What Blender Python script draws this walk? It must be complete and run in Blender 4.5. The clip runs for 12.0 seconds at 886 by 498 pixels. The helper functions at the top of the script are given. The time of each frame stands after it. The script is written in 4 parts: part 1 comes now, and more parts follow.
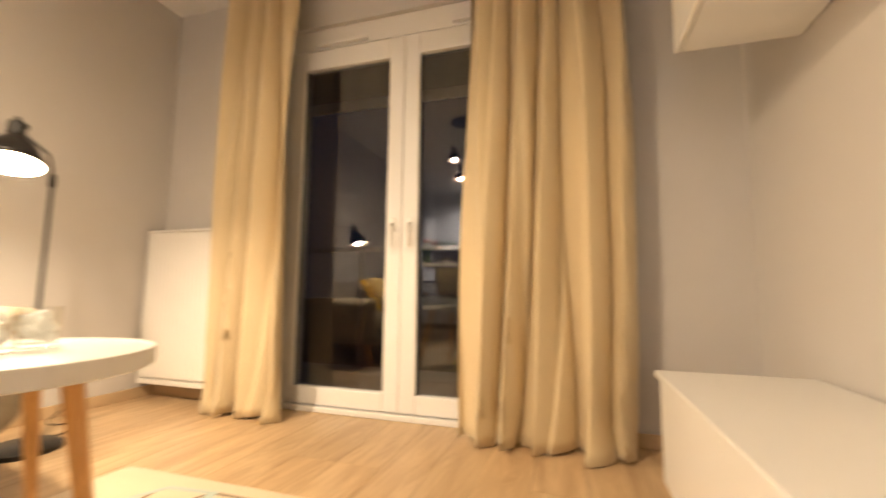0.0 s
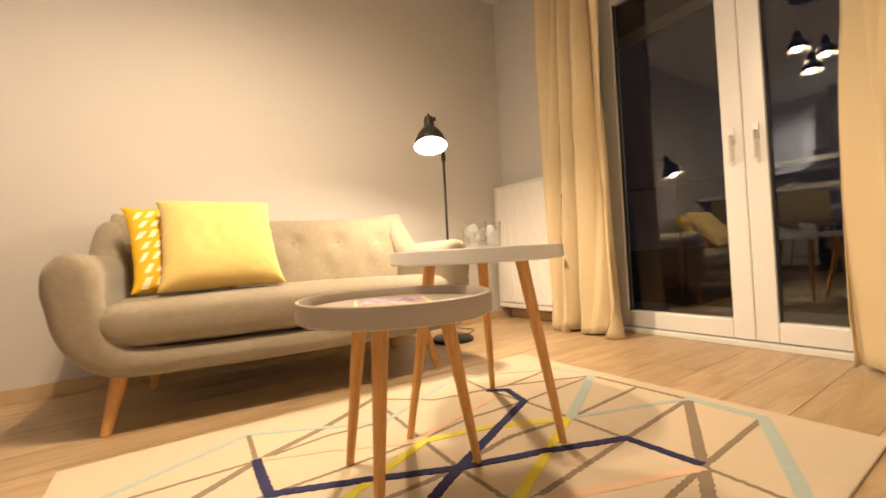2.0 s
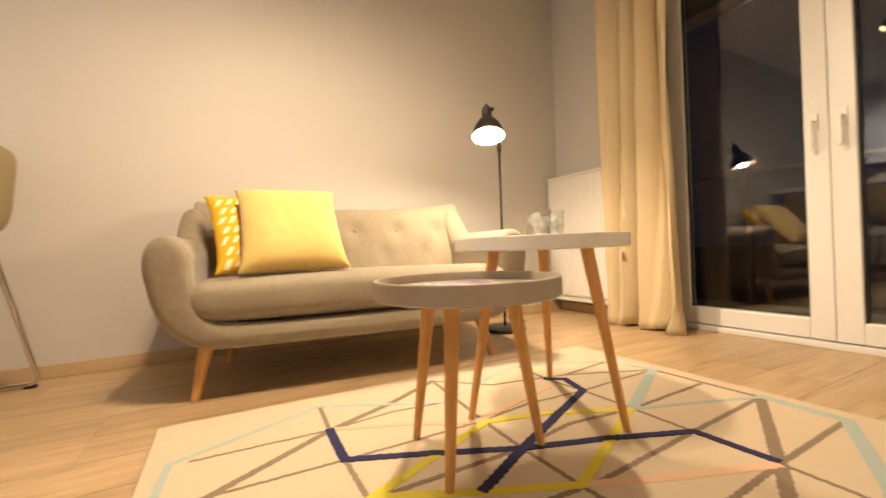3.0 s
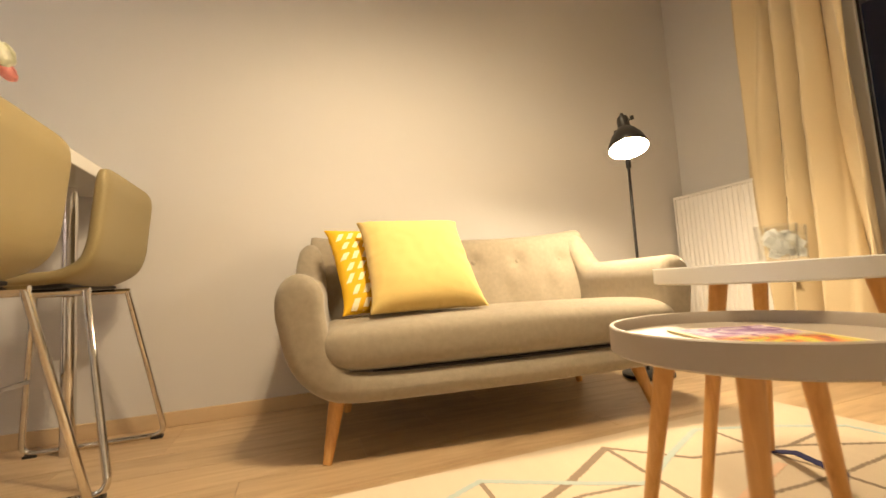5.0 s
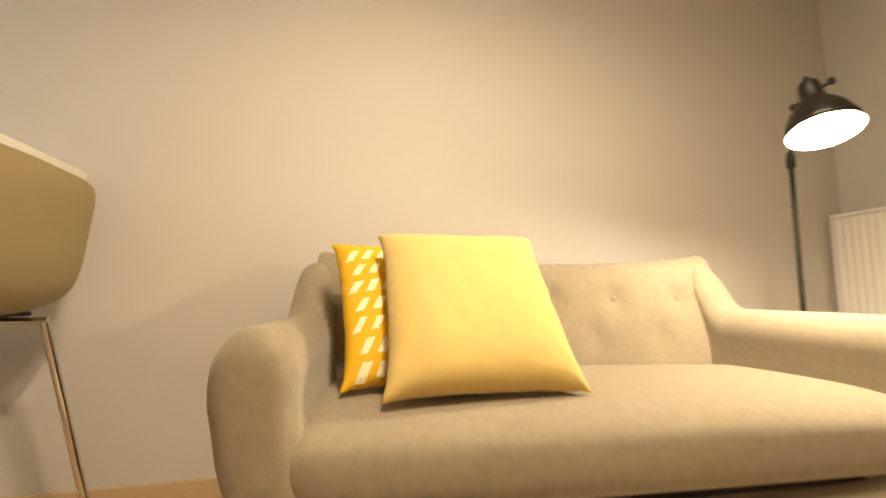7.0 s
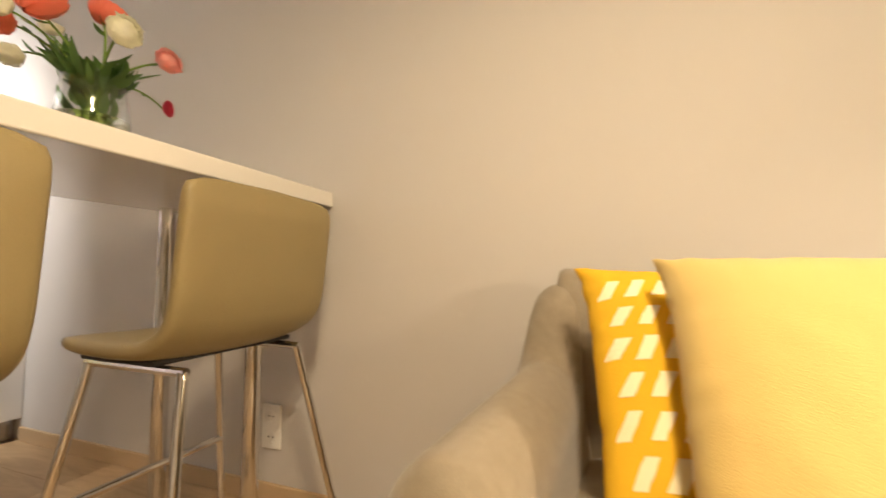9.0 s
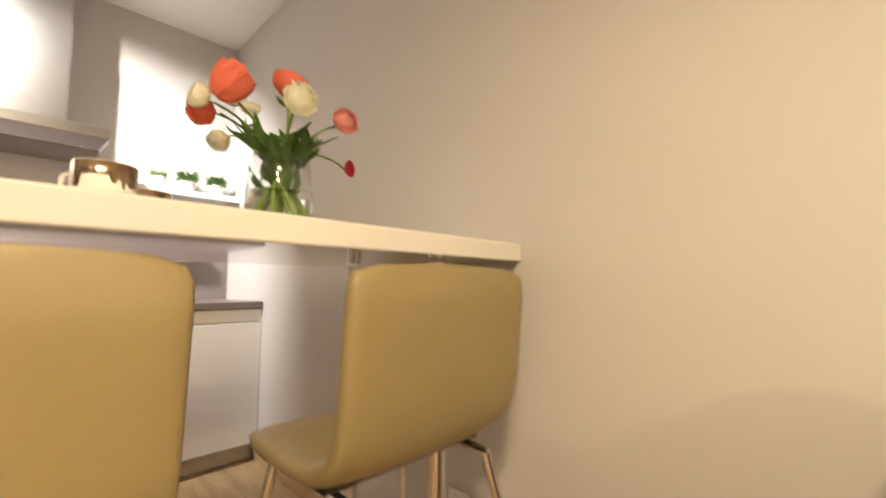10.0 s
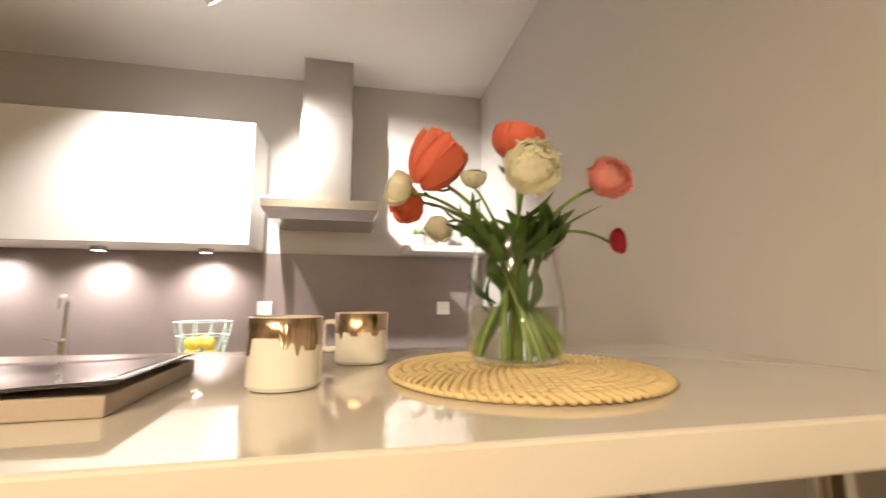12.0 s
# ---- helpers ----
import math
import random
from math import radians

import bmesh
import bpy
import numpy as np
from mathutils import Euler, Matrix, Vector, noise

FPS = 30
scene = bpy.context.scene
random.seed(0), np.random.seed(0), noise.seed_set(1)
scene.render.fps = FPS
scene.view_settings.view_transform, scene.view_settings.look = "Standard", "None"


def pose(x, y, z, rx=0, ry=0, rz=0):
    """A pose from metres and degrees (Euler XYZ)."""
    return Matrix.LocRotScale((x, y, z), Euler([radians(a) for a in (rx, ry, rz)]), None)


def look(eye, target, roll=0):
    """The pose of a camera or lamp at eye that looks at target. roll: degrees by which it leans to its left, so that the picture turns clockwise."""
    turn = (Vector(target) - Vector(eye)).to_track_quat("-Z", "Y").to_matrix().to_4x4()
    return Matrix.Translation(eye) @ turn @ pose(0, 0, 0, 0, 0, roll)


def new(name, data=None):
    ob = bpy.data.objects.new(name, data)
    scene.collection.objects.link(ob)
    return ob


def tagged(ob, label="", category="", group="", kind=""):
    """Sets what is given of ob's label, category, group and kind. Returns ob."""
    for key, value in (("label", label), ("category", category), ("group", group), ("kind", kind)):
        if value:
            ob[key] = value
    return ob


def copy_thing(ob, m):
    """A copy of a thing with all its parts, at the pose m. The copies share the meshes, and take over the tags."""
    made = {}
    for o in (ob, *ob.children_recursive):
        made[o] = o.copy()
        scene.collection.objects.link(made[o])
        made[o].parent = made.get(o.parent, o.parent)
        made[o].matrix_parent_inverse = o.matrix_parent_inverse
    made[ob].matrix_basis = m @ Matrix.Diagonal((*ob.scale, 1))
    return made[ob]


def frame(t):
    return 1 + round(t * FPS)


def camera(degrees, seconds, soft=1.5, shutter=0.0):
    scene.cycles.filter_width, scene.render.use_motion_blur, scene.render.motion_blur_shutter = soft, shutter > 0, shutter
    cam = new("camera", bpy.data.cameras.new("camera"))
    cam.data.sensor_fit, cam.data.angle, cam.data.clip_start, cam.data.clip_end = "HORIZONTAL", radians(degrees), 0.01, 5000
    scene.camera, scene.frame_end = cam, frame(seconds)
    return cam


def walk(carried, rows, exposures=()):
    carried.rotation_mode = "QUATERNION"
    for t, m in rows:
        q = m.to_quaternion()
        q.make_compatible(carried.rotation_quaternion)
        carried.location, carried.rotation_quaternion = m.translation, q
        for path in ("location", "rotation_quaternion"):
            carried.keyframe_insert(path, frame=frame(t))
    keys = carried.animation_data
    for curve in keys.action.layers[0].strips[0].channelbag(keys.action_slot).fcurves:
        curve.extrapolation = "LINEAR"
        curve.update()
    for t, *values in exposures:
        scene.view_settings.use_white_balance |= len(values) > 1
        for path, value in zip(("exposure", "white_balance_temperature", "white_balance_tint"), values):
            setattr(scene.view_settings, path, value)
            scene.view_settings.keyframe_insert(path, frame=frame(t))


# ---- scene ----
cam = camera(93.7, 12.0, soft=1.5, shutter=0.5)

PATH = [
    (0, (2.65, -2.118, 0.687), (2.058, -0.218, 0.891), 0.6),
    (0.5, (2.61, -2.179, 0.634), (1.469, -0.547, 0.823), -0.7),
    (1, (2.583, -2.272, 0.596), (1.12, -0.914, 0.722), -1.2),
    (1.5, (2.577, -2.352, 0.563), (1.019, -1.1, 0.643), -2.6),
    (2, (2.585, -2.408, 0.549), (0.933, -1.281, 0.573), -3.2),
    (2.5, (2.589, -2.43, 0.541), (0.885, -1.382, 0.524), -2.7),
    (3, (2.581, -2.477, 0.532), (0.817, -1.534, 0.532), -2.2),
    (3.5, (2.542, -2.545, 0.53), (0.686, -1.805, 0.567), -2.1),
    (3.7, (2.517, -2.569, 0.531), (0.639, -1.884, 0.588), -1.9),
    (5.5, (2.078, -2.66, 0.584), (0.25, -1.972, 0.785), -4.2),
    (6, (1.923, -2.622, 0.623), (0.117, -1.898, 0.837), -4.5),
    (6.5, (1.749, -2.559, 0.648), (-0.092, -1.869, 0.873), -5.1),
    (6.7, (1.693, -2.528, 0.655), (-0.2, -1.92, 0.879), -3.1),
    (8.3, (1.315, -2.449, 0.812), (-0.627, -2.695, 0.932), -0.5),
    (8.5, (1.298, -2.464, 0.816), (-0.646, -2.863, 0.895), -0.4),
    (9, (1.214, -2.497, 0.815), (-0.646, -3.187, 0.923), 0.2),
    (9.5, (1.109, -2.587, 0.858), (-0.587, -3.62, 0.995), -0.4),
    (10, (1.001, -2.696, 0.969), (-0.41, -4.066, 1.143), 0.0),
    (10.5, (0.955, -2.772, 1.071), (-0.302, -4.295, 1.307), -1.3),
    (11, (0.887, -2.876, 1.161), (-0.15, -4.567, 1.43), -1.8),
    (11.5, (0.812, -2.968, 1.196), (0.091, -4.808, 1.474), -0.2),
    (12, (0.811, -3.033, 1.195), (0.419, -4.971, 1.45), 0.0),
]
walk(cam, [(t, look(eye, target, roll)) for t, eye, target, roll in PATH], ((0, 0.42, 6350, 12), (1.2, 0.24, 6350, 12), (3.5, 0.17, 6400, 10), (5.5, 0.18, 6350, 5.5), (6.5, 0.13, 6300, 4.5), (8.5, -0.07, 6350, 8), (10.0, 0.06, 6350, 7), (11.2, 0.05, 6450, 8), (12.0, -0.19, 6500, 10)))

# ---- world and light ----
world = bpy.data.worlds.new("night")
scene.world = world
world.use_nodes = True
world.node_tree.nodes["Background"].inputs[0].default_value = (0.010, 0.012, 0.020, 1)
world.node_tree.nodes["Background"].inputs[1].default_value = 0.6

WARM = (1.0, 0.77, 0.50)
WARM_PENDANT = (1.0, 0.758, 0.48)
COOL = (1.0, 0.93, 0.87)


def lamp_light(name, kind, loc, power, color, radius=0.03, target=None, cone=0, blend=0.5):
    data = bpy.data.lights.new(name, kind)
    data.energy, data.color = power, color
    if kind == "SPOT":
        data.spot_size, data.spot_blend = radians(cone), blend
    data.shadow_soft_size = radius
    ob = new(name, data)
    ob.matrix_world = look(loc, target) if target else Matrix.Translation(loc)
    return ob


# ---- lamps' light ----
for i, (dx, dy, z) in enumerate([(-0.09, 0.03, 2.17), (0.08, -0.03, 2.07), (0.01, 0.09, 1.93)]):
    lamp_light("pendant_light", "POINT", (1.48 + dx, -2.25 + dy, z + 0.022), 47, WARM_PENDANT, 0.035)
lamp_light("floor_lamp_light", "POINT", (0.755, -1.200, 1.137), 58, WARM, 0.035)
for loc, aim, power, cone in (((1.422, -4.784, 2.44), (0.60, -5.70, 1.42), 370, 84), ((1.686, -4.83, 2.44), (1.80, -5.36, 1.66), 170, 92)):
    lamp_light("ceiling_spot_light", "SPOT", loc, power, COOL, 0.02, aim, cone, 0.9)
for x in (1.66, 2.187, 2.70):
    lamp_light("cabinet_spot_light", "SPOT", (x, -5.56, 1.462), 34, COOL, 0.015, (x, -5.64, 0.9), 145, 1.0)

# ---- plan ----
ROOM_E, KIT_S, CEIL = 3.41, -5.71, 2.63
BAR_F, BAR_B, BAR_E, BAR_Z = -3.355, -4.04, 1.75, 1.088
DOOR_W, DOOR_E, DOOR_H = 0.93, 2.55, 2.34

# ---- materials ----


def mat(name, color, rough=0.6, metal=0.0, var=0.06, scale=6.0, fine=120.0, bump=0.15, spec=0.5, coat=0.0, sheen=0.0, trans=0.0, stretch=(1, 1, 1), emit=0.0, ior=1.5):
    m = bpy.data.materials.new(name)
    m.use_nodes = True
    nt = m.node_tree
    n, l = nt.nodes, nt.links
    b = n["Principled BSDF"]
    b.inputs["Roughness"].default_value = rough
    b.inputs["Metallic"].default_value = metal
    b.inputs["Specular IOR Level"].default_value = spec
    b.inputs["Coat Weight"].default_value = coat
    b.inputs["Sheen Weight"].default_value = sheen
    b.inputs["Transmission Weight"].default_value = trans
    b.inputs["IOR"].default_value = ior
    b.inputs["Base Color"].default_value = (*color, 1)
    if emit:
        b.inputs["Emission Color"].default_value = (*color, 1)
        b.inputs["Emission Strength"].default_value = emit
    if var > 0 or bump > 0:
        tc = n.new("ShaderNodeTexCoord")
        mp = n.new("ShaderNodeMapping")
        mp.inputs["Scale"].default_value = stretch
        l.new(tc.outputs["Object"], mp.inputs[0])
        big = n.new("ShaderNodeTexNoise")
        big.inputs["Scale"].default_value = scale
        big.inputs["Detail"].default_value = 4
        small = n.new("ShaderNodeTexNoise")
        small.inputs["Scale"].default_value = fine
        small.inputs["Detail"].default_value = 3
        l.new(mp.outputs[0], big.inputs["Vector"])
        l.new(mp.outputs[0], small.inputs["Vector"])
        mix = n.new("ShaderNodeMix")
        mix.data_type = "RGBA"
        mix.inputs[6].default_value = (*[c * (1 - var) for c in color], 1)
        mix.inputs[7].default_value = (*[min(1, c * (1 + var)) for c in color], 1)
        add = n.new("ShaderNodeMath")
        add.operation = "MULTIPLY_ADD"
        add.inputs[1].default_value = 0.4
        l.new(small.outputs["Fac"], add.inputs[0])
        half = n.new("ShaderNodeMath")
        half.operation = "MULTIPLY"
        half.inputs[1].default_value = 0.6
        l.new(big.outputs["Fac"], half.inputs[0])
        l.new(half.outputs[0], add.inputs[2])
        l.new(add.outputs[0], mix.inputs[0])
        l.new(mix.outputs[2], b.inputs["Base Color"])
        if bump > 0:
            bp = n.new("ShaderNodeBump")
            bp.inputs["Strength"].default_value = bump
            bp.inputs["Distance"].default_value = 0.002
            l.new(small.outputs["Fac"], bp.inputs["Height"])
            l.new(bp.outputs[0], b.inputs["Normal"])
    return m


def wood_mat(name, dark, light, scale=1.0, rough=0.4, per_object=0.25):
    m = mat(name, light, rough, bump=0.0, var=0)
    nt = m.node_tree
    n, l = nt.nodes, nt.links
    b = n["Principled BSDF"]
    tc = n.new("ShaderNodeTexCoord")
    info = n.new("ShaderNodeObjectInfo")
    off = n.new("ShaderNodeVectorMath")
    off.operation = "SCALE"
    off.inputs[0].default_value = (7.3, 3.1, 5.7)
    l.new(info.outputs["Random"], off.inputs["Scale"])
    add = n.new("ShaderNodeVectorMath")
    l.new(tc.outputs["Object"], add.inputs[0])
    l.new(off.outputs[0], add.inputs[1])
    mp = n.new("ShaderNodeMapping")
    mp.inputs["Scale"].default_value = (6.5 * scale, 0.8 * scale, 0.8 * scale) if "leg" not in name else (30, 30, 2.5)
    l.new(add.outputs[0], mp.inputs[0])
    g = n.new("ShaderNodeTexNoise")
    g.inputs["Scale"].default_value = 2.4
    g.inputs["Detail"].default_value = 8
    g.inputs["Roughness"].default_value = 0.65
    g.inputs["Distortion"].default_value = 1.1
    l.new(mp.outputs[0], g.inputs["Vector"])
    r = n.new("ShaderNodeValToRGB")
    r.color_ramp.elements[0].position, r.color_ramp.elements[1].position = 0.3, 0.68
    r.color_ramp.elements[0].color, r.color_ramp.elements[1].color = (*dark, 1), (*light, 1)
    l.new(g.outputs["Fac"], r.inputs[0])
    hsv = n.new("ShaderNodeHueSaturation")
    mr = n.new("ShaderNodeMapRange")
    mr.inputs["To Min"].default_value, mr.inputs["To Max"].default_value = 1 - per_object / 2, 1 + per_object / 2
    l.new(info.outputs["Random"], mr.inputs["Value"])
    l.new(mr.outputs[0], hsv.inputs["Value"])
    l.new(r.outputs[0], hsv.inputs["Color"])
    l.new(hsv.outputs[0], b.inputs["Base Color"])
    bp = n.new("ShaderNodeBump")
    bp.inputs["Strength"].default_value = 0.12
    bp.inputs["Distance"].default_value = 0.001
    l.new(g.outputs["Fac"], bp.inputs["Height"])
    l.new(bp.outputs[0], b.inputs["Normal"])
    return m


def emitter(name, color, strength):
    m = bpy.data.materials.new(name)
    m.use_nodes = True
    b = m.node_tree.nodes["Principled BSDF"]
    b.inputs["Base Color"].default_value = (*color, 1)
    b.inputs["Emission Color"].default_value = (*color, 1)
    b.inputs["Emission Strength"].default_value = strength
    return m


M_WALL = mat("grey_wall_paint", (0.60, 0.575, 0.55), 0.85, var=0.02, scale=1.5, fine=260, bump=0.10)
M_CEIL = mat("white_ceiling_paint", (0.80, 0.79, 0.77), 0.9, var=0.015, scale=1.0, fine=200, bump=0.08)
M_TRIM = mat("light_oak_trim", (0.55, 0.40, 0.24), 0.5, var=0.12, scale=4, fine=60, stretch=(1, 1, 8))
M_PLANK = wood_mat("oak_plank", (0.40, 0.262, 0.14), (0.61, 0.445, 0.26), 1.0, 0.38, 0.12)
M_UNDER = mat("dark_joint", (0.22, 0.14, 0.08), 0.8)
M_SOFA = mat("taupe_wool", (0.295, 0.248, 0.182), 0.95, var=0.30, scale=45, fine=520, bump=0.45, sheen=0.3, spec=0.2)
# near-black colour that stands in for the shade under the seat cushion
M_GAP_SHADE = mat("dark_gap_shade", (0.05, 0.04, 0.035), 0.95)
M_LEG = wood_mat("beech_leg_wood", (0.54, 0.27, 0.075), (0.70, 0.385, 0.13), 1.0, 0.38, 0.15)
M_YELLOW = mat("yellow_cotton", (0.71, 0.53, 0.19), 0.9, var=0.08, scale=10, fine=500, bump=0.5, sheen=0.2, spec=0.2)
M_MUSTARD = mat("mustard_print", (0.78, 0.46, 0.025), 0.9, var=0.10, scale=10, fine=450, bump=0.5, spec=0.2)
M_CREAM = mat("cream_print", (0.90, 0.82, 0.55), 0.9, var=0.05, fine=450, bump=0.4, spec=0.2)
M_CURTAIN = mat("sand_curtain_linen", (0.63, 0.51, 0.315), 0.9, var=0.07, scale=4, fine=600, bump=0.45, sheen=0.25, spec=0.2, stretch=(1, 1, 0.5))
M_WHITE = mat("white_lacquer", (0.80, 0.79, 0.76), 0.32, var=0.015, scale=3, fine=90, bump=0.02)
M_GLOSS = mat("white_gloss_front", (0.80, 0.79, 0.77), 0.10, var=0.01, scale=3, fine=60, bump=0.0, coat=0.5)
M_BAR = mat("white_gloss_bar_top", (0.78, 0.75, 0.70), 0.07, var=0.012, scale=5, fine=400, bump=0.0, coat=0.6)
M_GREYTAB = mat("taupe_grey_lacquer", (0.40, 0.345, 0.285), 0.45, var=0.03, bump=0.03)
M_PVC = mat("white_pvc_frame", (0.80, 0.79, 0.77), 0.28, var=0.012, bump=0.02)
M_RAD = mat("white_enamel_radiator", (0.82, 0.80, 0.76), 0.3, var=0.015, bump=0.02)
M_BLACK = mat("black_painted_steel", (0.018, 0.016, 0.015), 0.38, metal=0.3, var=0.1, bump=0.05)
M_SHADE_IN = mat("white_enamel_shade", (0.85, 0.82, 0.75), 0.5, var=0.0, bump=0.0)
M_CHROME = mat("chrome", (0.72, 0.70, 0.68), 0.12, metal=1.0, var=0.02, bump=0.0)
M_STEEL = mat("brushed_steel", (0.42, 0.40, 0.38), 0.27, metal=1.0, var=0.08, scale=2, fine=120, stretch=(1, 1, 30), bump=0.08)
M_LEATHER = mat("tan_leatherette", (0.275, 0.215, 0.100), 0.45, var=0.08, scale=8, fine=260, bump=0.18, spec=0.5)
M_LEATHER_B = mat("black_underside", (0.02, 0.017, 0.015), 0.7)
M_SPLASH = mat("taupe_backsplash", (0.225, 0.185, 0.178), 0.34, var=0.16, scale=7, fine=90, bump=0.04)
M_WORKTOP = mat("dark_taupe_worktop", (0.19, 0.155, 0.145), 0.35, var=0.15, scale=10, fine=130, bump=0.05)
M_OVEN = mat("black_oven_glass", (0.012, 0.012, 0.013), 0.06, var=0, bump=0)
M_RUG = mat("cream_wool_rug", (0.66, 0.55, 0.41), 0.98, var=0.07, scale=14, fine=340, bump=0.9, spec=0.1, stretch=(0.35, 1.6, 1))
M_BULB = emitter("lit_bulb_warm", (1.0, 0.80, 0.52), 30)
M_SPOT_E = emitter("lit_spot_white", (1.0, 0.93, 0.84), 25)
M_PORC = mat("white_porcelain", (0.84, 0.82, 0.77), 0.15, var=0.01, bump=0, coat=0.4)
# upright light and dark streaks in the gold's colour imitate reflections
M_GOLD = mat("gold_lustre", (0.60, 0.46, 0.31), 0.16, metal=1.0, var=0.45, scale=60, fine=150, stretch=(1, 1, 0.05), bump=1.0)
M_STRAW = mat("woven_straw", (0.82, 0.66, 0.36), 0.75, var=0.2, scale=40, fine=300, bump=0.6)
M_PAPER = mat("paper_pages", (0.42, 0.36, 0.30), 0.7, var=0.10, fine=300)
M_SOCKET = mat("white_socket_plastic", (0.84, 0.83, 0.80), 0.35, var=0.0, bump=0)
M_DARK = mat("dark_hole", (0.02, 0.02, 0.02), 0.6, var=0, bump=0)
M_POT = mat("white_ceramic_pot", (0.80, 0.77, 0.74), 0.4, var=0.02, bump=0)
M_PINKPOT = mat("pale_pink_pot", (0.80, 0.66, 0.62), 0.4, var=0.02, bump=0)
M_LEAF = mat("green_leaf", (0.075, 0.155, 0.04), 0.5, var=0.3, scale=30, fine=200, bump=0.2)
M_STEM = mat("green_stem", (0.17, 0.28, 0.045), 0.45, var=0.2, scale=20, bump=0.1)
M_GRASS = mat("bright_grass_blades", (0.14, 0.26, 0.05), 0.6, var=0.3, scale=60)
M_CORAL = mat("coral_petal", (0.93, 0.27, 0.17), 0.55, var=0.14, scale=25, fine=160, bump=0.25, sheen=0.2)
M_PALE = mat("cream_petal", (0.97, 0.95, 0.83), 0.6, var=0.06, scale=25, fine=160, bump=0.25)
M_PINK = mat("salmon_pink_petal", (0.93, 0.46, 0.42), 0.6, var=0.12, scale=25, fine=160, bump=0.25)
M_RED = mat("crimson_petal", (0.72, 0.045, 0.10), 0.6, var=0.18, scale=25, fine=160, bump=0.25)


def thin(m, color, share):
    """Let part of the light through a thin petal or leaf."""
    n, l = m.node_tree.nodes, m.node_tree.links
    tl, mx = n.new("ShaderNodeBsdfTranslucent"), n.new("ShaderNodeMixShader")
    tl.inputs[0].default_value = (*color, 1)
    mx.inputs[0].default_value = share
    l.new(n["Principled BSDF"].outputs[0], mx.inputs[1])
    l.new(tl.outputs[0], mx.inputs[2])
    l.new(mx.outputs[0], n["Material Output"].inputs[0])


thin(M_CORAL, (0.97, 0.36, 0.24), 0.5)
thin(M_PALE, (0.98, 0.97, 0.84), 0.5)
thin(M_PINK, (0.96, 0.58, 0.54), 0.5)
thin(M_RED, (0.80, 0.06, 0.12), 0.3)
thin(M_LEAF, (0.22, 0.38, 0.08), 0.25)
M_LEMON = mat("lemon_skin", (0.85, 0.66, 0.06), 0.4, var=0.06, scale=30, fine=250, bump=0.4)
M_MINT = mat("mint_wire", (0.62, 0.80, 0.76), 0.4, var=0, bump=0)
M_CONC = mat("concrete", (0.30, 0.29, 0.28), 0.9, var=0.12, scale=3, fine=80, bump=0.4)
M_GROUND = mat("night_grass", (0.05, 0.06, 0.035), 0.95, var=0.3, scale=0.3, fine=8)


def glass_mat(name, color=(1, 1, 1), ior=1.5, rough=0.0):
    m = bpy.data.materials.new(name)
    m.use_nodes = True
    b = m.node_tree.nodes["Principled BSDF"]
    b.inputs["Base Color"].default_value = (*color, 1)
    b.inputs["Transmission Weight"].default_value = 1
    b.inputs["Roughness"].default_value = rough
    b.inputs["IOR"].default_value = ior
    return m



def thin_glass(name, tint, gloss):
    """Glass and water of thin-walled vessels: clear, with a real gloss."""
    m = bpy.data.materials.new(name)
    m.use_nodes = True
    n, l = m.node_tree.nodes, m.node_tree.links
    n.remove(n["Principled BSDF"])
    tr, gl, fr, mx = n.new("ShaderNodeBsdfTransparent"), n.new("ShaderNodeBsdfGlossy"), n.new("ShaderNodeLayerWeight"), n.new("ShaderNodeMixShader")
    pw, ma = n.new("ShaderNodeMath"), n.new("ShaderNodeMath")
    pw.operation, ma.operation = "POWER", "MULTIPLY_ADD"
    tr.inputs[0].default_value = (*tint, 1)
    gl.inputs["Roughness"].default_value = 0.02
    fr.inputs["Blend"].default_value = 0.5
    l.new(fr.outputs["Facing"], pw.inputs[0])
    pw.inputs[1].default_value = 4.5
    l.new(pw.outputs[0], ma.inputs[0])
    ma.inputs[1].default_value = gloss
    ma.inputs[2].default_value = gloss * 0.07
    l.new(ma.outputs[0], mx.inputs[0])
    l.new(tr.outputs[0], mx.inputs[1])
    l.new(gl.outputs[0], mx.inputs[2])
    l.new(mx.outputs[0], n["Material Output"].inputs[0])
    return m


M_GLASS = thin_glass("clear_glass", (0.96, 0.97, 0.96), 0.9)
M_PANE = glass_mat("double_glazing", (0.55, 0.56, 0.56), 1.72)
M_TUMBLER = thin_glass("clear_tumbler_glass", (0.985, 0.985, 0.98), 0.9)
M_WATER = thin_glass("water", (0.97, 0.98, 0.965), 0.45)

# ---- mesh helpers ----


def part(name, bm, material, parent=None, label="", smooth=False, bevel=0.0, kind="", sub=0, auto=35):
    me = bpy.data.meshes.new(name)
    bm.normal_update()
    bm.to_mesh(me)
    bm.free()
    mats = material if isinstance(material, (list, tuple)) else [material]
    for m in mats:
        me.materials.append(m)
    if smooth:
        me.polygons.foreach_set("use_smooth", [True] * len(me.polygons))
        me.set_sharp_from_angle(angle=radians(auto))
    ob = new(name, me)
    if parent:
        ob.parent = parent
    if bevel:
        mod = ob.modifiers.new("edge", "BEVEL")
        mod.width, mod.segments, mod.limit_method, mod.angle_limit = bevel, 2, "ANGLE", radians(40)
    if sub:
        mod = ob.modifiers.new("round", "SUBSURF")
        mod.levels = mod.render_levels = sub
    if label or kind:
        tagged(ob, label=label, kind=kind)
    return ob


def thing(name, loc, label, category, group="", rz=0.0):
    e = new(name)
    e.matrix_world = pose(*loc, 0, 0, rz)
    e.empty_display_size = 0.1
    return tagged(e, label, category, group)


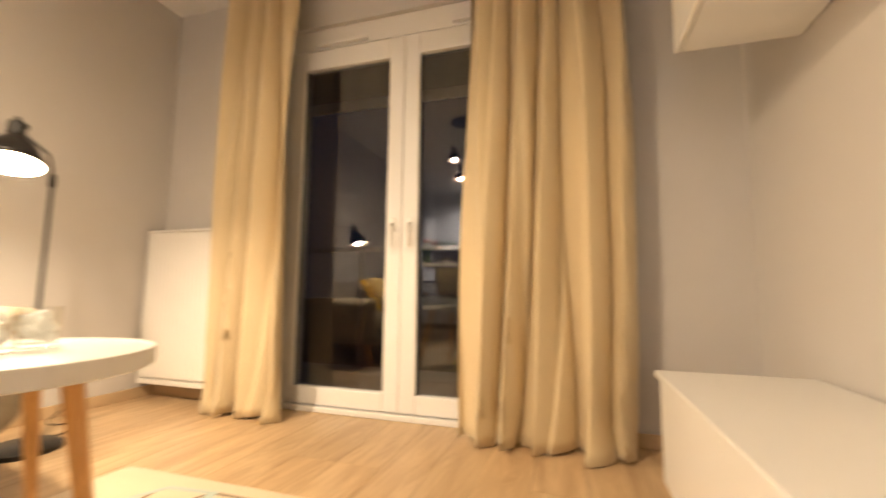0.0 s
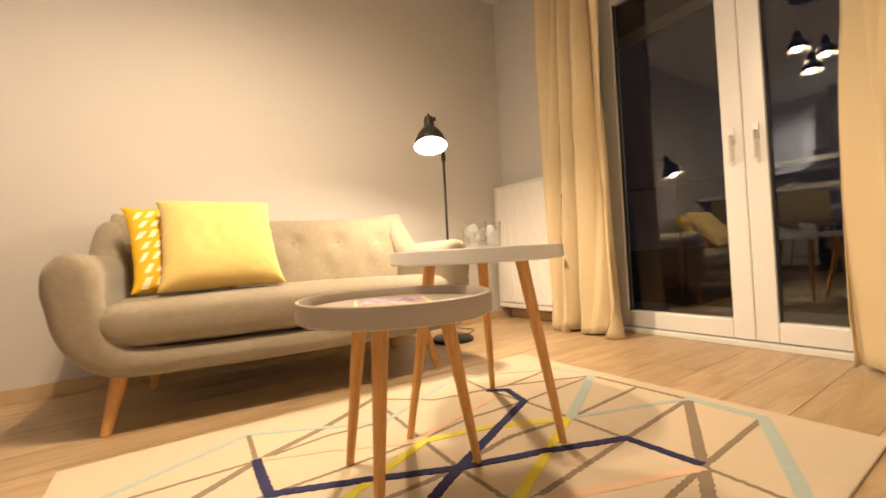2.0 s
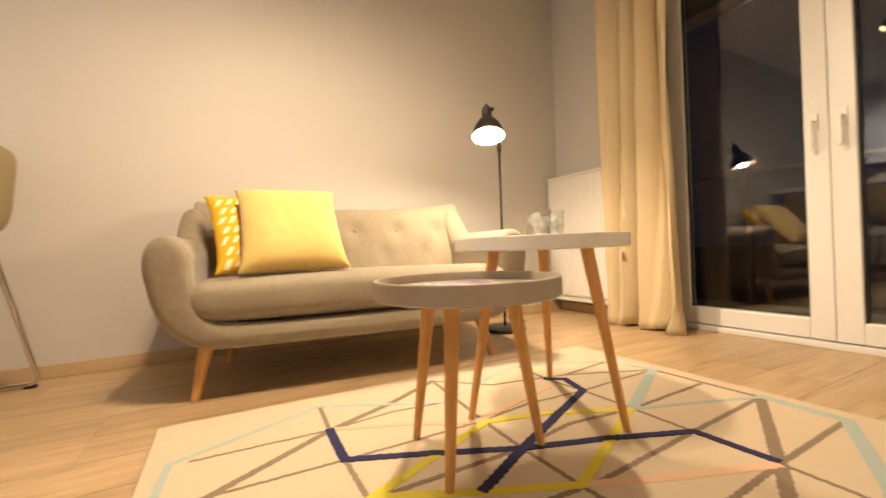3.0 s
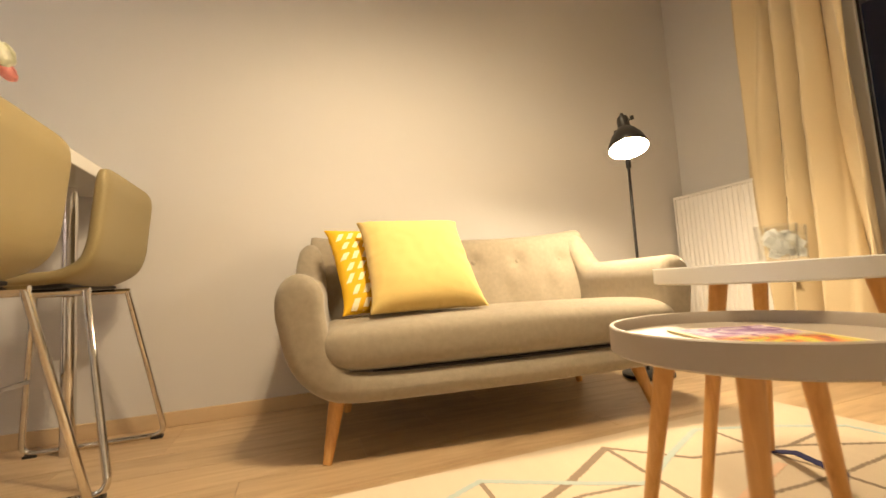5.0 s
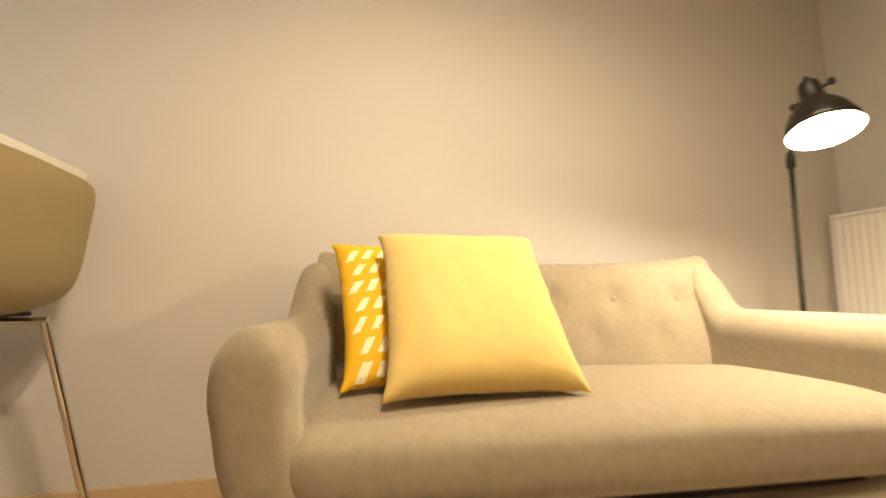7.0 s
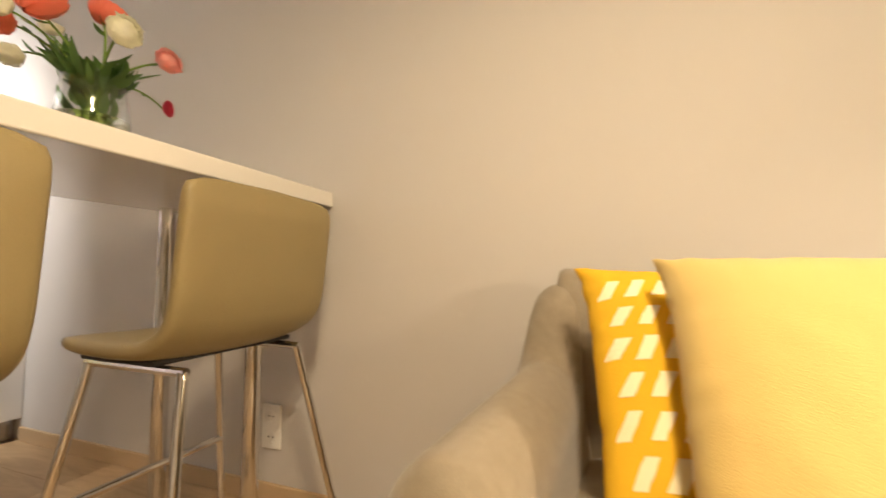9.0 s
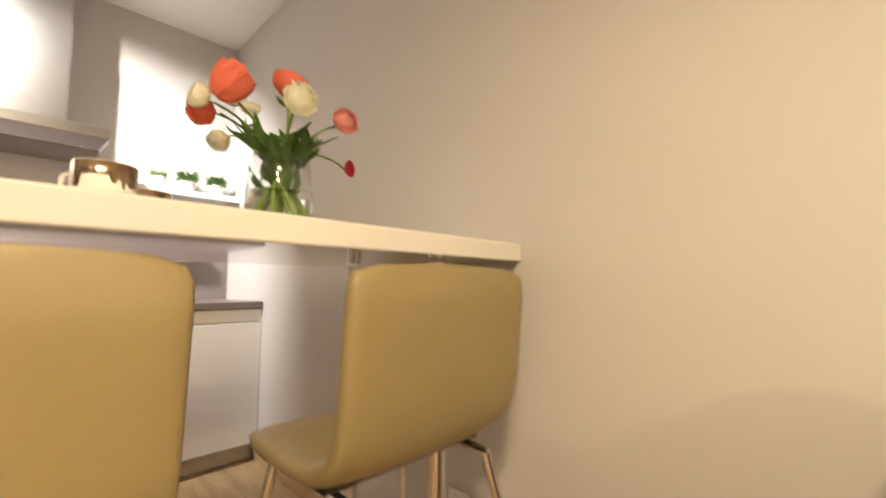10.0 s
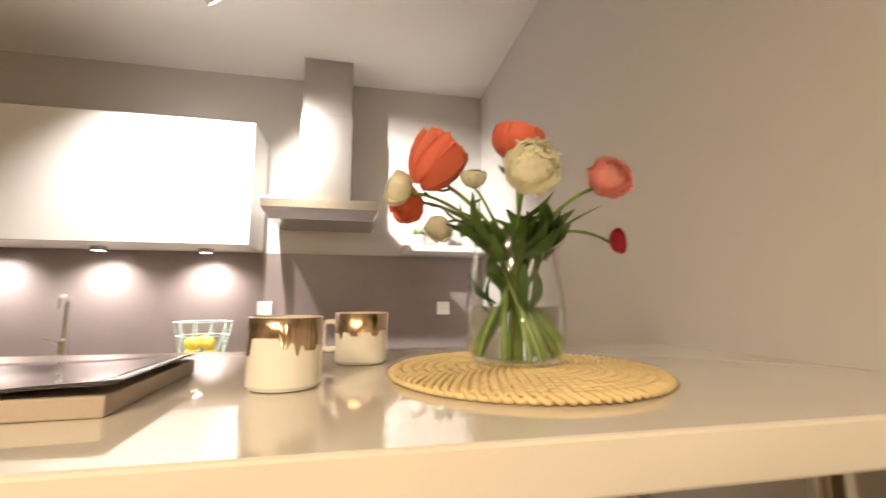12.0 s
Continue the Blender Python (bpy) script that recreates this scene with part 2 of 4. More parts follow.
def box(lo, hi, bm=None):
    bm = bm or bmesh.new()
    v = [bm.verts.new((x, y, z)) for z in (lo[2], hi[2]) for y in (lo[1], hi[1]) for x in (lo[0], hi[0])]
    for f in ((0, 2, 3, 1), (4, 5, 7, 6), (0, 1, 5, 4), (2, 6, 7, 3), (1, 3, 7, 5), (0, 4, 6, 2)):
        bm.faces.new([v[i] for i in f])
    return bm


def rings(rows, bm=None, close=True, cap0=True, cap1=True):
    bm = bm or bmesh.new()
    vs = [[bm.verts.new(p) for p in row] for row in rows]
    n = len(rows[0])
    for a, b in zip(vs, vs[1:]):
        for i in range(n if close else n - 1):
            j = (i + 1) % n
            bm.faces.new((a[i], a[j], b[j], b[i]))
    if close and cap0:
        bm.faces.new(vs[0][::-1])
    if close and cap1:
        bm.faces.new(vs[-1])
    return bm


def lathe(profile, n=32, center=(0, 0), bm=None, caps=(True, True)):
    rows = [[(center[0] + r * math.cos(2 * math.pi * i / n), center[1] + r * math.sin(2 * math.pi * i / n), z) for i in range(n)] for r, z in profile]
    return rings(rows, bm, True, *caps)


def tube(points, r, n=10, bm=None, r2=None):
    pts = [Vector(p) for p in points]
    rows, up = [], None
    for i, p in enumerate(pts):
        d = (pts[min(i + 1, len(pts) - 1)] - pts[max(i - 1, 0)]).normalized()
        if up is None:
            up = Vector((0, 0, 1)) if abs(d.z) < 0.9 else Vector((1, 0, 0))
        a = d.cross(up).normalized()
        b = a.cross(d).normalized()
        up = b
        k = i / max(1, len(pts) - 1)
        rr = r if r2 is None else r + (r2 - r) * k
        rows.append([tuple(p + a * rr * math.cos(2 * math.pi * j / n) + b * rr * math.sin(2 * math.pi * j / n)) for j in range(n)])
    return rings(rows, bm)


def bend(points, radius, steps=5):
    """Round the corners of a polyline."""
    pts = [Vector(p) for p in points]
    out = [pts[0]]
    for a, b, c in zip(pts, pts[1:], pts[2:]):
        u, w = (a - b), (c - b)
        k = min(radius, u.length / 2, w.length / 2)
        s, e = b + u.normalized() * k, b + w.normalized() * k
        for i in range(steps + 1):
            t = i / steps
            out.append(s.lerp(b, t).lerp(b.lerp(e, t), t))
    out.append(pts[-1])
    return out


def sring(center, u, v, a, b, p=2.6, n=24):
    """A superellipse ring about center, in the plane of u and v."""
    c, u, v = Vector(center), Vector(u), Vector(v)
    out = []
    for i in range(n):
        t = 2 * math.pi * i / n
        cx, sx = math.cos(t), math.sin(t)
        out.append(tuple(c + u * a * math.copysign(abs(cx) ** (2 / p), cx) + v * b * math.copysign(abs(sx) ** (2 / p), sx)))
    return out


# ---- structure ----


def slab(name, lo, hi, material, label="", **k):
    return part(name, box(lo, hi), material, None, label, kind="structure", **k)


slab("wall_west", (-0.15, KIT_S - 0.15, 0), (0, 0.30, CEIL), M_WALL, "plain light grey painted wall")
slab("wall_south", (0, KIT_S - 0.15, 0), (4.6, KIT_S, CEIL), M_WALL, "light grey kitchen wall behind cabinets")
slab("wall_east", (ROOM_E, -3.1, 0), (ROOM_E + 0.15, 0.30, CEIL), M_WALL, "light grey wall beside the balcony door")
slab("wall_east_kitchen", (4.6, KIT_S - 0.15, 0), (4.75, -3.1, CEIL), M_WALL, "light grey wall closing the kitchen")
slab("wall_return", (ROOM_E + 0.15, -3.1, 0), (4.6, -2.95, CEIL), M_WALL, "light grey return wall")
north = new("wall_north")
tagged(north, "light grey window wall with balcony door", kind="structure")
part("wall_panel", box((0, 0, 0), (DOOR_W, 0.30, CEIL)), M_WALL, north)
part("wall_panel", box((DOOR_E, 0, 0), (ROOM_E, 0.30, CEIL)), M_WALL, north)
part("wall_panel", box((DOOR_W, 0, DOOR_H), (DOOR_E, 0.30, CEIL)), M_WALL, north)
slab("ceiling", (-0.15, KIT_S - 0.15, CEIL), (4.75, 0.30, CEIL + 0.2), M_CEIL, "plain white ceiling")
slab("subfloor", (-0.15, KIT_S - 0.15, -0.2), (4.75, 0.30, -0.013), M_UNDER, "dark layer under the planks")
for name, lo, hi in (("baseboard", (0, KIT_S + 0.60, 0), (0.014, 0, 0.065)), ("baseboard", (0.014, -0.014, 0), (DOOR_W, 0, 0.065)),
                     ("baseboard", (DOOR_E, -0.014, 0), (ROOM_E - 0.014, 0, 0.065)), ("baseboard", (ROOM_E - 0.014, -3.1, 0), (ROOM_E, 0, 0.065))):
    slab(name, lo, hi, M_TRIM, "light oak baseboard along the wall", bevel=0.003)

# balcony door
door = new("door_1")
tagged(door, "closed white plastic double balcony door with dark glass", "balcony door", kind="structure")
yi, yo = 0.03, 0.10
part("frame", box((DOOR_W, yi, 0.0), (DOOR_W + 0.06, yo, 2.20)), M_PVC, door, bevel=0.004)
part("frame", box((DOOR_E - 0.06, yi, 0.0), (DOOR_E, yo, 2.20)), M_PVC, door, bevel=0.004)
part("head", box((DOOR_W, yi, 2.20), (DOOR_E, yo, DOOR_H)), M_PVC, door, "white head panel over the leaves", bevel=0.004)
part("threshold", box((DOOR_W, -0.012, 0.0), (DOOR_E, yo, 0.03)), M_PVC, door, "cream threshold strip", bevel=0.004)
MID = 1.742


def leaf_of(x0, x1, hx):
    fr = [box((x0, yi - 0.02, 0.035), (x0 + 0.095, yi + 0.055, 2.185)), box((x1 - 0.095, yi - 0.02, 0.035), (x1, yi + 0.055, 2.185)),
          box((x0 + 0.095, yi - 0.02, 0.035), (x1 - 0.095, yi + 0.055, 0.132)), box((x0 + 0.095, yi - 0.02, 2.062), (x1 - 0.095, yi + 0.055, 2.185))]
    for b in fr:
        part("leaf_frame", b, M_PVC, door, bevel=0.006)
    p = part("pane", box((x0 + 0.095, yi + 0.012, 0.132), (x1 - 0.095, yi + 0.036, 2.062)), M_PANE, door, "dark reflecting glass")
    p.visible_shadow = False
    for lo, hi in (((x0 + 0.095, yi - 0.004, 0.132), (x0 + 0.101, yi + 0.010, 2.062)), ((x1 - 0.101, yi - 0.004, 0.132), (x1 - 0.095, yi + 0.010, 2.062))):
        part("gasket", box(lo, hi), M_DARK, door)
    h = part("handle", tube(bend([(hx, yi - 0.02, 1.06), (hx, yi - 0.062, 1.06), (hx, yi - 0.062, 0.93)], 0.02), 0.009), M_SOCKET, door, "white lever handle", smooth=True)
    part("rosette", box((hx - 0.014, yi - 0.030, 1.02), (hx + 0.014, yi - 0.019, 1.10)), M_SOCKET, h, bevel=0.003)


leaf_of(DOOR_W + 0.045, MID - 0.001, 1.69)
leaf_of(MID + 0.001, DOOR_E - 0.045, 1.795)
for x in (1.32, 2.2):
    part("vent", box((x - 0.17, yi - 0.030, 2.215), (x + 0.17, yi, 2.24)), M_PVC, door, "white trickle vent", bevel=0.004)

# outside
slab("ground", (-300, 0.6, -9.2), (300, 900, -9.0), M_GROUND, "dark ground at night")
slab("pavement", (-0.6, 0.30, -0.25), (4.2, 1.65, -0.05), M_CONC, "concrete balcony floor")
slab("balcony_slab_above", (-0.6, 0.30, 2.50), (4.2, 1.30, 2.75), M_CONC, "concrete slab of the balcony above")
slab("balcony_fascia", (-0.6, 1.27, 2.40), (4.2, 1.30, 2.497), M_PVC, "pale edge strip of the balcony above")
rail = thing("balcony_railing", (0, 1.55, -0.05), "grey steel railing on the balcony edge", "railing")
part("handrail", box((-0.6, 0, 1.12), (4.2, 0.05, 1.16)), M_STEEL, rail)
for i in range(5):
    part("post", box((-0.5 + i * 1.15, 0, 0), (-0.46 + i * 1.15, 0.04, 1.12)), M_STEEL, rail)

# ---- curtains ----


def curtain(name, x0, x1, y0, seed, folds, top=2.60, flare=0.05):
    rnd = random.Random(seed)
    ph = [rnd.uniform(-0.5, 0.5) for _ in range(folds * 2 + 4)]
    nu, nz = folds * 14, 46
    rows = []
    for k in range(nz + 1):
        z = top * (1 - k / nz)
        w = k / nz
        row = []
        for i in range(nu + 1):
            u = i / nu
            f = u * folds
            j = int(f)
            a = 2 * math.pi * (f + 0.22 * math.sin(2.3 * f + 3 * w + ph[j]) + 0.10 * noise.noise((f * 0.7, w * 3, seed)))
            amp = 0.058 + 0.02 * noise.noise((f * 0.8, w * 2.2, seed + 4)) + 0.025 * w
            x = x0 + (x1 - x0) * u + flare * (u - 0.5) * w + 0.028 * math.sin(2 * a + 1) * (0.4 + w * 0.6)
            x += 0.03 * math.sin(w * 3.0 + seed) * w
            y = y0 + amp * math.sin(a)
            zz = z
            if w > 0.93:
                g = (w - 0.93) / 0.07
                y += -0.05 * g * g * (0.6 + 0.5 * math.sin(a * 0.5 + seed))
                x += 0.02 * g * math.sin(a * 1.3)
                zz = max(0.004, z + 0.010 * g * (1 + math.sin(a * 0.7)))
            row.append((x, y, zz))
        rows.append(row)
    c = thing(name, ((x0 + x1) / 2, y0, 0), "long sand-coloured linen curtain hanging to the floor at the balcony door", "curtain", "curtains at the balcony door")
    bm = rings(rows, close=False)
    bmesh.ops.translate(bm, verts=bm.verts, vec=(-(x0 + x1) / 2, -y0, 0))
    ob = part("cloth", bm, M_CURTAIN, c, smooth=True, auto=180)
    md = ob.modifiers.new("thick", "SOLIDIFY")
    md.thickness = 0.0025
    return c


curtain("curtain", 0.60, 1.14, -0.17, 3, 4, flare=0.06)
curtain("curtain", 2.17, 2.88, -0.18, 8, 5, flare=0.10)
crail = thing("curtain_rail", (1.75, -0.16, 2.6), "white curtain rail on the ceiling", "curtain rail")
part("rail", box((-1.25, -0.02, 0.0), (1.25, 0.02, 0.028)), M_PVC, crail, bevel=0.003)

# ---- radiator ----
rad = thing("radiator", (0.035, -0.055, 0.10), "white ribbed panel radiator on the window wall", "radiator")
W = 0.80
prof = []
for i in range(int(W / 0.0333)):
    x = i * 0.0333
    prof += [(x + 0.002, 0), (x + 0.009, -0.005), (x + 0.022, -0.005), (x + 0.029, 0)]
rows = [[(x + 0.012, -0.075 + y, z) for x, y in prof] for z in (0.035, 0.944)]
rows = [[(x, y + 0.008, z) for x, y, z in rows[0]]] + [[(x, y, z + 0.012) for x, y, z in rows[0]], [(x, y, z - 0.012) for x, y, z in rows[1]]] + [[(x, y + 0.004, z) for x, y, z in rows[1]]]
part("front_panel", rings(rows, close=False), M_RAD, rad)
part("back_panel", box((0.012, -0.035, 0.01), (W - 0.01, -0.020, 0.95)), M_RAD, rad)
part("side_cover", box((0, -0.082, 0.01), (0.012, -0.015, 0.955)), M_RAD, rad, bevel=0.003)
part("side_cover", box((W, -0.082, 0.01), (W + 0.012, -0.015, 0.955)), M_RAD, rad, bevel=0.003)
part("top_grille", box((0.0, -0.083, 0.945), (W + 0.012, -0.015, 0.96)), M_RAD, rad, bevel=0.003)
part("lower_rail", box((0.0, -0.081, 0.0), (W + 0.012, -0.060, 0.03)), M_RAD, rad, bevel=0.003)
for x in (0.15, 0.65):
    part("wall_bracket", box((x, -0.02, 0.1), (x + 0.03, 0.05, 0.85)), M_RAD, rad)

# ---- sofa ----
sofa = thing("sofa", (0.115, -1.845, 0), "taupe fabric sofa with buttoned back and beech legs against the wall", "sofa", rz=-5.0)
HW = 0.775
# centre line of the tub: half width, height, half thickness, from the arm's top to the middle of the base
TUB = [(0.728, 0.525, 0.076), (0.728, 0.49, 0.076), (0.722, 0.45, 0.074), (0.708, 0.38, 0.074), (0.680, 0.315, 0.070), (0.628, 0.262, 0.060), (0.56, 0.240, 0.050), (0.40, 0.233, 0.045), (0.20, 0.232, 0.044), (0.0, 0.231, 0.044)]


def tub_point(s):
    """A smooth point of the centre line; s counts its stations."""
    i = min(len(TUB) - 2, int(s))
    p = [TUB[max(0, min(len(TUB) - 1, i + k))] for k in (-1, 0, 1, 2)]
    f = s - i
    return [0.5 * (2 * b + (c - a) * f + (2 * a - 5 * b + 4 * c - d) * f * f + (3 * b - a - 3 * c + d) * f ** 3) for a, b, c, d in zip(*p)]


def tub_part(name, side, s0, s1, steps, x0, x1):
    """A length of the tub, lofted from back to front with rounded edges."""
    rows = []
    r = 0.042
    xs = [x0, x0 + 0.004, x0 + 0.014, x0 + 0.03] + list(np.linspace(x0 + 0.06, x1 - 0.06, 22)) + [x1 - 0.042, x1 - 0.028, x1 - 0.015, x1 - 0.005, x1]
    for x in xs:
        d = min(x - x0, x1 - x, r)
        cut = r - math.sqrt(max(0.0, r * r - (r - d) ** 2))
        rise = 0.190 / (1 + math.exp((x - 0.168) / 0.014)) if s0 == 0 else 0.0
        outer, inner = [], []
        for k in range(steps + 1):
            q = s0 + (s1 - s0) * k / steps
            y, z, h = tub_point(q)
            (ya, za, _), (yb, zb, _) = tub_point(max(0.0, q - 0.02)), tub_point(min(len(TUB) - 1, q + 0.02))
            ty, tz = yb - ya, zb - za
            ln = math.hypot(ty, tz)
            ny, nz = -tz / ln, ty / ln
            up = max(0.0, 1 - q / 3.0)
            z += rise * up
            y -= rise * up * (0.03 if side < 0 else 0.28)
            h = h * (1 - 0.28 * up * rise / 0.205) - cut
            outer.append((y + ny * h, z + nz * h))
            inner.append((y - ny * h, z - nz * h))
        ring = outer + inner[::-1]
        if s0 == 0:
            (ay, az), (by, bz) = inner[0], outer[0]
            cy, cz, hr = (ay + by) / 2, (az + bz) / 2, math.hypot(ay - by, az - bz) / 2
            cap = [(cy - hr * math.cos(t), cz + hr * 1.25 * math.sin(t)) for t in np.linspace(0.2, math.pi - 0.2, 11)]
            ring = ring + cap
        row = [(x + 0.035 * (x / x1) * (1 - (y / 0.76) ** 2), side * y * (1.022 if side < 0 else 0.985), z) for y, z in ring]
        rows.append(row if side > 0 else row[::-1])
    part(name, rings(rows), M_SOFA, sofa, smooth=True, auto=70)


for side in (-1, 1):
    tub_part("armrest", side, 0, 6.0, 36, 0.03, 0.778)
    tub_part("base", side, 6.0, 9.0, 12, 0.03, 0.778)
rows = []
for y in np.linspace(-HW + 0.025, HW - 0.05, 29):
    u = abs(y) / HW
    top = 0.785 + 0.05 * u ** 3
    rows.append(sring((0.10, y, (top + 0.26) / 2), (1, 0, 0.0), (-0.16, 0, 1), 0.075, (top - 0.26) / 2, 3.2, 28))
bmb = rings(rows)
BUTTONS = [(y, 0.655) for y in (-0.44, -0.19, 0.06, 0.305, 0.555)] + [(y, 0.512) for y in (-0.30, -0.04, 0.22, 0.465)]
bmesh.ops.subdivide_edges(bmb, edges=list(bmb.edges), cuts=1, use_grid_fill=True)
for v in bmb.verts:
    if v.co.x > 0.08:
        d = sum(math.exp(-((v.co.y - by) ** 2 + (v.co.z - bz) ** 2) / 0.0015) for by, bz in BUTTONS)
        v.co.x -= 0.026 * d
part("backrest", bmb, M_SOFA, sofa, smooth=True, auto=80, sub=1)


def back_x(z):
    return 0.10 + 0.075 - 0.16 * (z - 0.52)


for by, bz in BUTTONS:
    bm = lathe([(0.004, 0.0), (0.0125, 0.002), (0.012, 0.006), (0.004, 0.009)], 12)
    bmesh.ops.rotate(bm, verts=bm.verts, matrix=Matrix.Rotation(radians(90), 3, "Y"))
    bmesh.ops.translate(bm, verts=bm.verts, vec=(back_x(bz) - 0.024, by, bz))
    part("button", bm, M_SOFA, sofa, smooth=True)
rows = []
for y in list(np.linspace(-0.690, -0.60, 9)) + list(np.linspace(-0.55, 0.55, 17)) + list(np.linspace(0.60, 0.690, 9)):
    u = abs(y) / 0.690
    e = max(0.0, (abs(y) - 0.60) / 0.09)
    k = math.sqrt(max(0.04, 1 - e * e))
    hgt = 0.090 * (0.25 + 0.75 * k) + 0.008 * (1 - u * u)
    rows.append(sring((0.46, y, 0.353 + 0.006 * (1 - u * u) + 0.012 * e), (1, 0, 0.03), (0, 0, 1), 0.340 * (0.86 + 0.14 * k) + 0.016 * (1 - u ** 2), hgt, 3.4, 34))
part("seat_cushion", rings(rows), M_SOFA, sofa, smooth=True, auto=80, sub=1)
# added dark strip: the shade between cushion and base, put in as colour
part("seam", box((0.10, -0.62, 0.262), (0.755, 0.62, 0.284)), M_GAP_SHADE, sofa, "dark strip standing in for the shade under the cushion")
for x, y in ((0.665, -0.635), (0.655, 0.555), (0.17, -0.56), (0.17, 0.56)):
    s = 1 if y > 0 else -1
    part("leg", tube([(x + (0.055 if x > 0.3 else -0.02), y + 0.042 * s, 0), (x, y, 0.205)], 0.015, 18, None, 0.029), M_LEG, sofa, "tapered beech leg", smooth=True)

# ---- pillows ----


def pillow(name, w, h, t, material, m, label, seed):
    n = 34
    e = thing(name, (0, 0, 0), label, "pillow", "pillows on the sofa")
    bm = bmesh.new()
    grid = {}
    for s in (0, 1):
        for i in range(n + 1):
            for j in range(n + 1):
                u, v = 2 * i / n - 1, 2 * j / n - 1
                pin = 1 - 0.10 * (1 - abs(v) ** 4.0), 1 - 0.075 * (1 - abs(u) ** 4.0)
                k = max(0, (1 - u ** 4) * (1 - v ** 4)) ** 0.55
                edge = i in (0, n) or j in (0, n)
                gather = 0.016 * math.exp(-((1 - abs(u)) / 0.16) ** 2) * noise.noise((seed * 3, v * 11, s * 5)) + 0.012 * math.exp(-((1 - abs(v)) / 0.14) ** 2) * noise.noise((u * 11, seed * 5, s * 3))
                wr = gather + 0.006 * noise.noise((u * 5 + seed, v * 5, s * 9)) * k + 0.006 * noise.noise((u * 14, v * 5 + seed, s)) * (0.3 + abs(u) ** 2) + 0.006 * noise.noise((u * 5, v * 16 + seed, s)) * abs(v) ** 2
                z = (1 if s else -1) * (t / 2 * k + wr * (0.35 + 0.65 * max(abs(u), abs(v)) ** 6)) if not edge else 0.5 * wr
                if edge and s:
                    grid[s, i, j] = grid[0, i, j]
                else:
                    rag = 0.011 * noise.noise((u * 13, v * 13, seed)) if edge else 0
                    grid[s, i, j] = bm.verts.new((u * w / 2 * pin[0] + rag, z, v * h / 2 * pin[1] + rag))
        for i in range(n):
            for j in range(n):
                q = [grid[s, i, j], grid[s, i + 1, j], grid[s, i + 1, j + 1], grid[s, i, j + 1]]
                bm.faces.new(q if s == 0 else q[::-1])
    part("cover", bm, material, e, smooth=True, auto=180, sub=1)
    e.matrix_world = m
    return e



def basis(c, u, v):
    u, v = Vector(u).normalized(), Vector(v).normalized()
    m = Matrix((u, v.cross(u), v)).transposed().to_4x4()
    m.translation = c
    return m


big = pillow("pillow", 0.462, 0.495, 0.15, M_YELLOW, basis((0.628, -2.195, 0.650), (0.03, 1, -0.02), (-0.64, 0.0, 0.75)), "plain light yellow cushion leaning on the sofa back", 2)
pat = pillow("pillow", 0.45, 0.49, 0.11, M_MUSTARD, basis((0.468, -2.305, 0.640), (-0.14, 1, 0), (-0.66, -0.07, 0.76)), "mustard cushion with cream brush marks behind the yellow one", 5)
cover = pat.children[0]
bpy.context.view_layer.update()
smooth_cover = cover.evaluated_get(bpy.context.evaluated_depsgraph_get())
rnd = random.Random(4)
for j in range(8):
    for i in range(11):
        u0, v0 = -0.208 + i * 0.0415 + 0.012 * (j % 2), -0.205 + j * 0.060
        lean, wd, ln = 0.010, 0.020 + rnd.uniform(-0.002, 0.003), 0.038 + rnd.uniform(-0.004, 0.004)
        bm = bmesh.new()
        vs, ok = [], True
        for a in range(5):
            for c in range(3):
                u, v = u0 + (c - 1) * wd / 2 + lean * (a - 2) / 2 + rnd.uniform(-0.0012, 0.0012), v0 + (a - 2) * ln / 4
                hit, place, _, _ = smooth_cover.ray_cast((u, -0.5, v), (0, 1, 0))
                if not hit:
                    ok = False
                    place = Vector((u, 0, v))
                vs.append(bm.verts.new((u, place.y - 0.0012, v)))
        for a in range(4):
            for c in range(2):
                bm.faces.new((vs[3 * a + c], vs[3 * a + c + 1], vs[3 * a + c + 4], vs[3 * a + c + 3]))
        if ok:
            part("printed_mark", bm, M_CREAM, cover)
        else:
            bm.free()

# ---- floor lamp ----
fl = thing("floor_lamp", (0.43, -0.90, 0), "black metal reading floor lamp, lit, beside the sofa", "floor lamp")
part("base_plate", lathe([(0.125, 0.0), (0.13, 0.004), (0.13, 0.020), (0.115, 0.030), (0.015, 0.034)], 40), M_BLACK, fl, smooth=True)
part("pole", tube([(0, 0, 0.03), (0.015, -0.006, 1.17)], 0.008, 12), M_BLACK, fl, smooth=True)
HEAD = Vector((0.33, -0.305, 1.12))
part("joint", lathe([(0.012, 1.13), (0.014, 1.135), (0.014, 1.165), (0.010, 1.19)], 16, (0.015, -0.006)), M_BLACK, fl, smooth=True)
shade_t = Matrix.Translation(HEAD) @ Euler((radians(-9), radians(-16), 0)).to_matrix().to_4x4()
bm = lathe([(0.085, 0.0), (0.083, 0.02), (0.068, 0.06), (0.045, 0.095), (0.028, 0.112), (0.024, 0.15), (0.026, 0.155), (0.022, 0.175), (0.010, 0.182), (0.006, 0.20)], 40, caps=(False, True))
bmesh.ops.transform(bm, verts=bm.verts, matrix=shade_t)
sh = part("shade", bm, M_BLACK, fl, "black bell-shaped shade", smooth=True)
md = sh.modifiers.new("thick", "SOLIDIFY")
md.thickness, md.offset = 0.002, 1
bm = lathe([(0.0835, 0.001), (0.081, 0.02), (0.066, 0.058), (0.043, 0.092)], 40, caps=(False, True))
bmesh.ops.transform(bm, verts=bm.verts, matrix=shade_t)
part("reflector", bm, M_SHADE_IN, fl, "white inside of the shade", smooth=True)
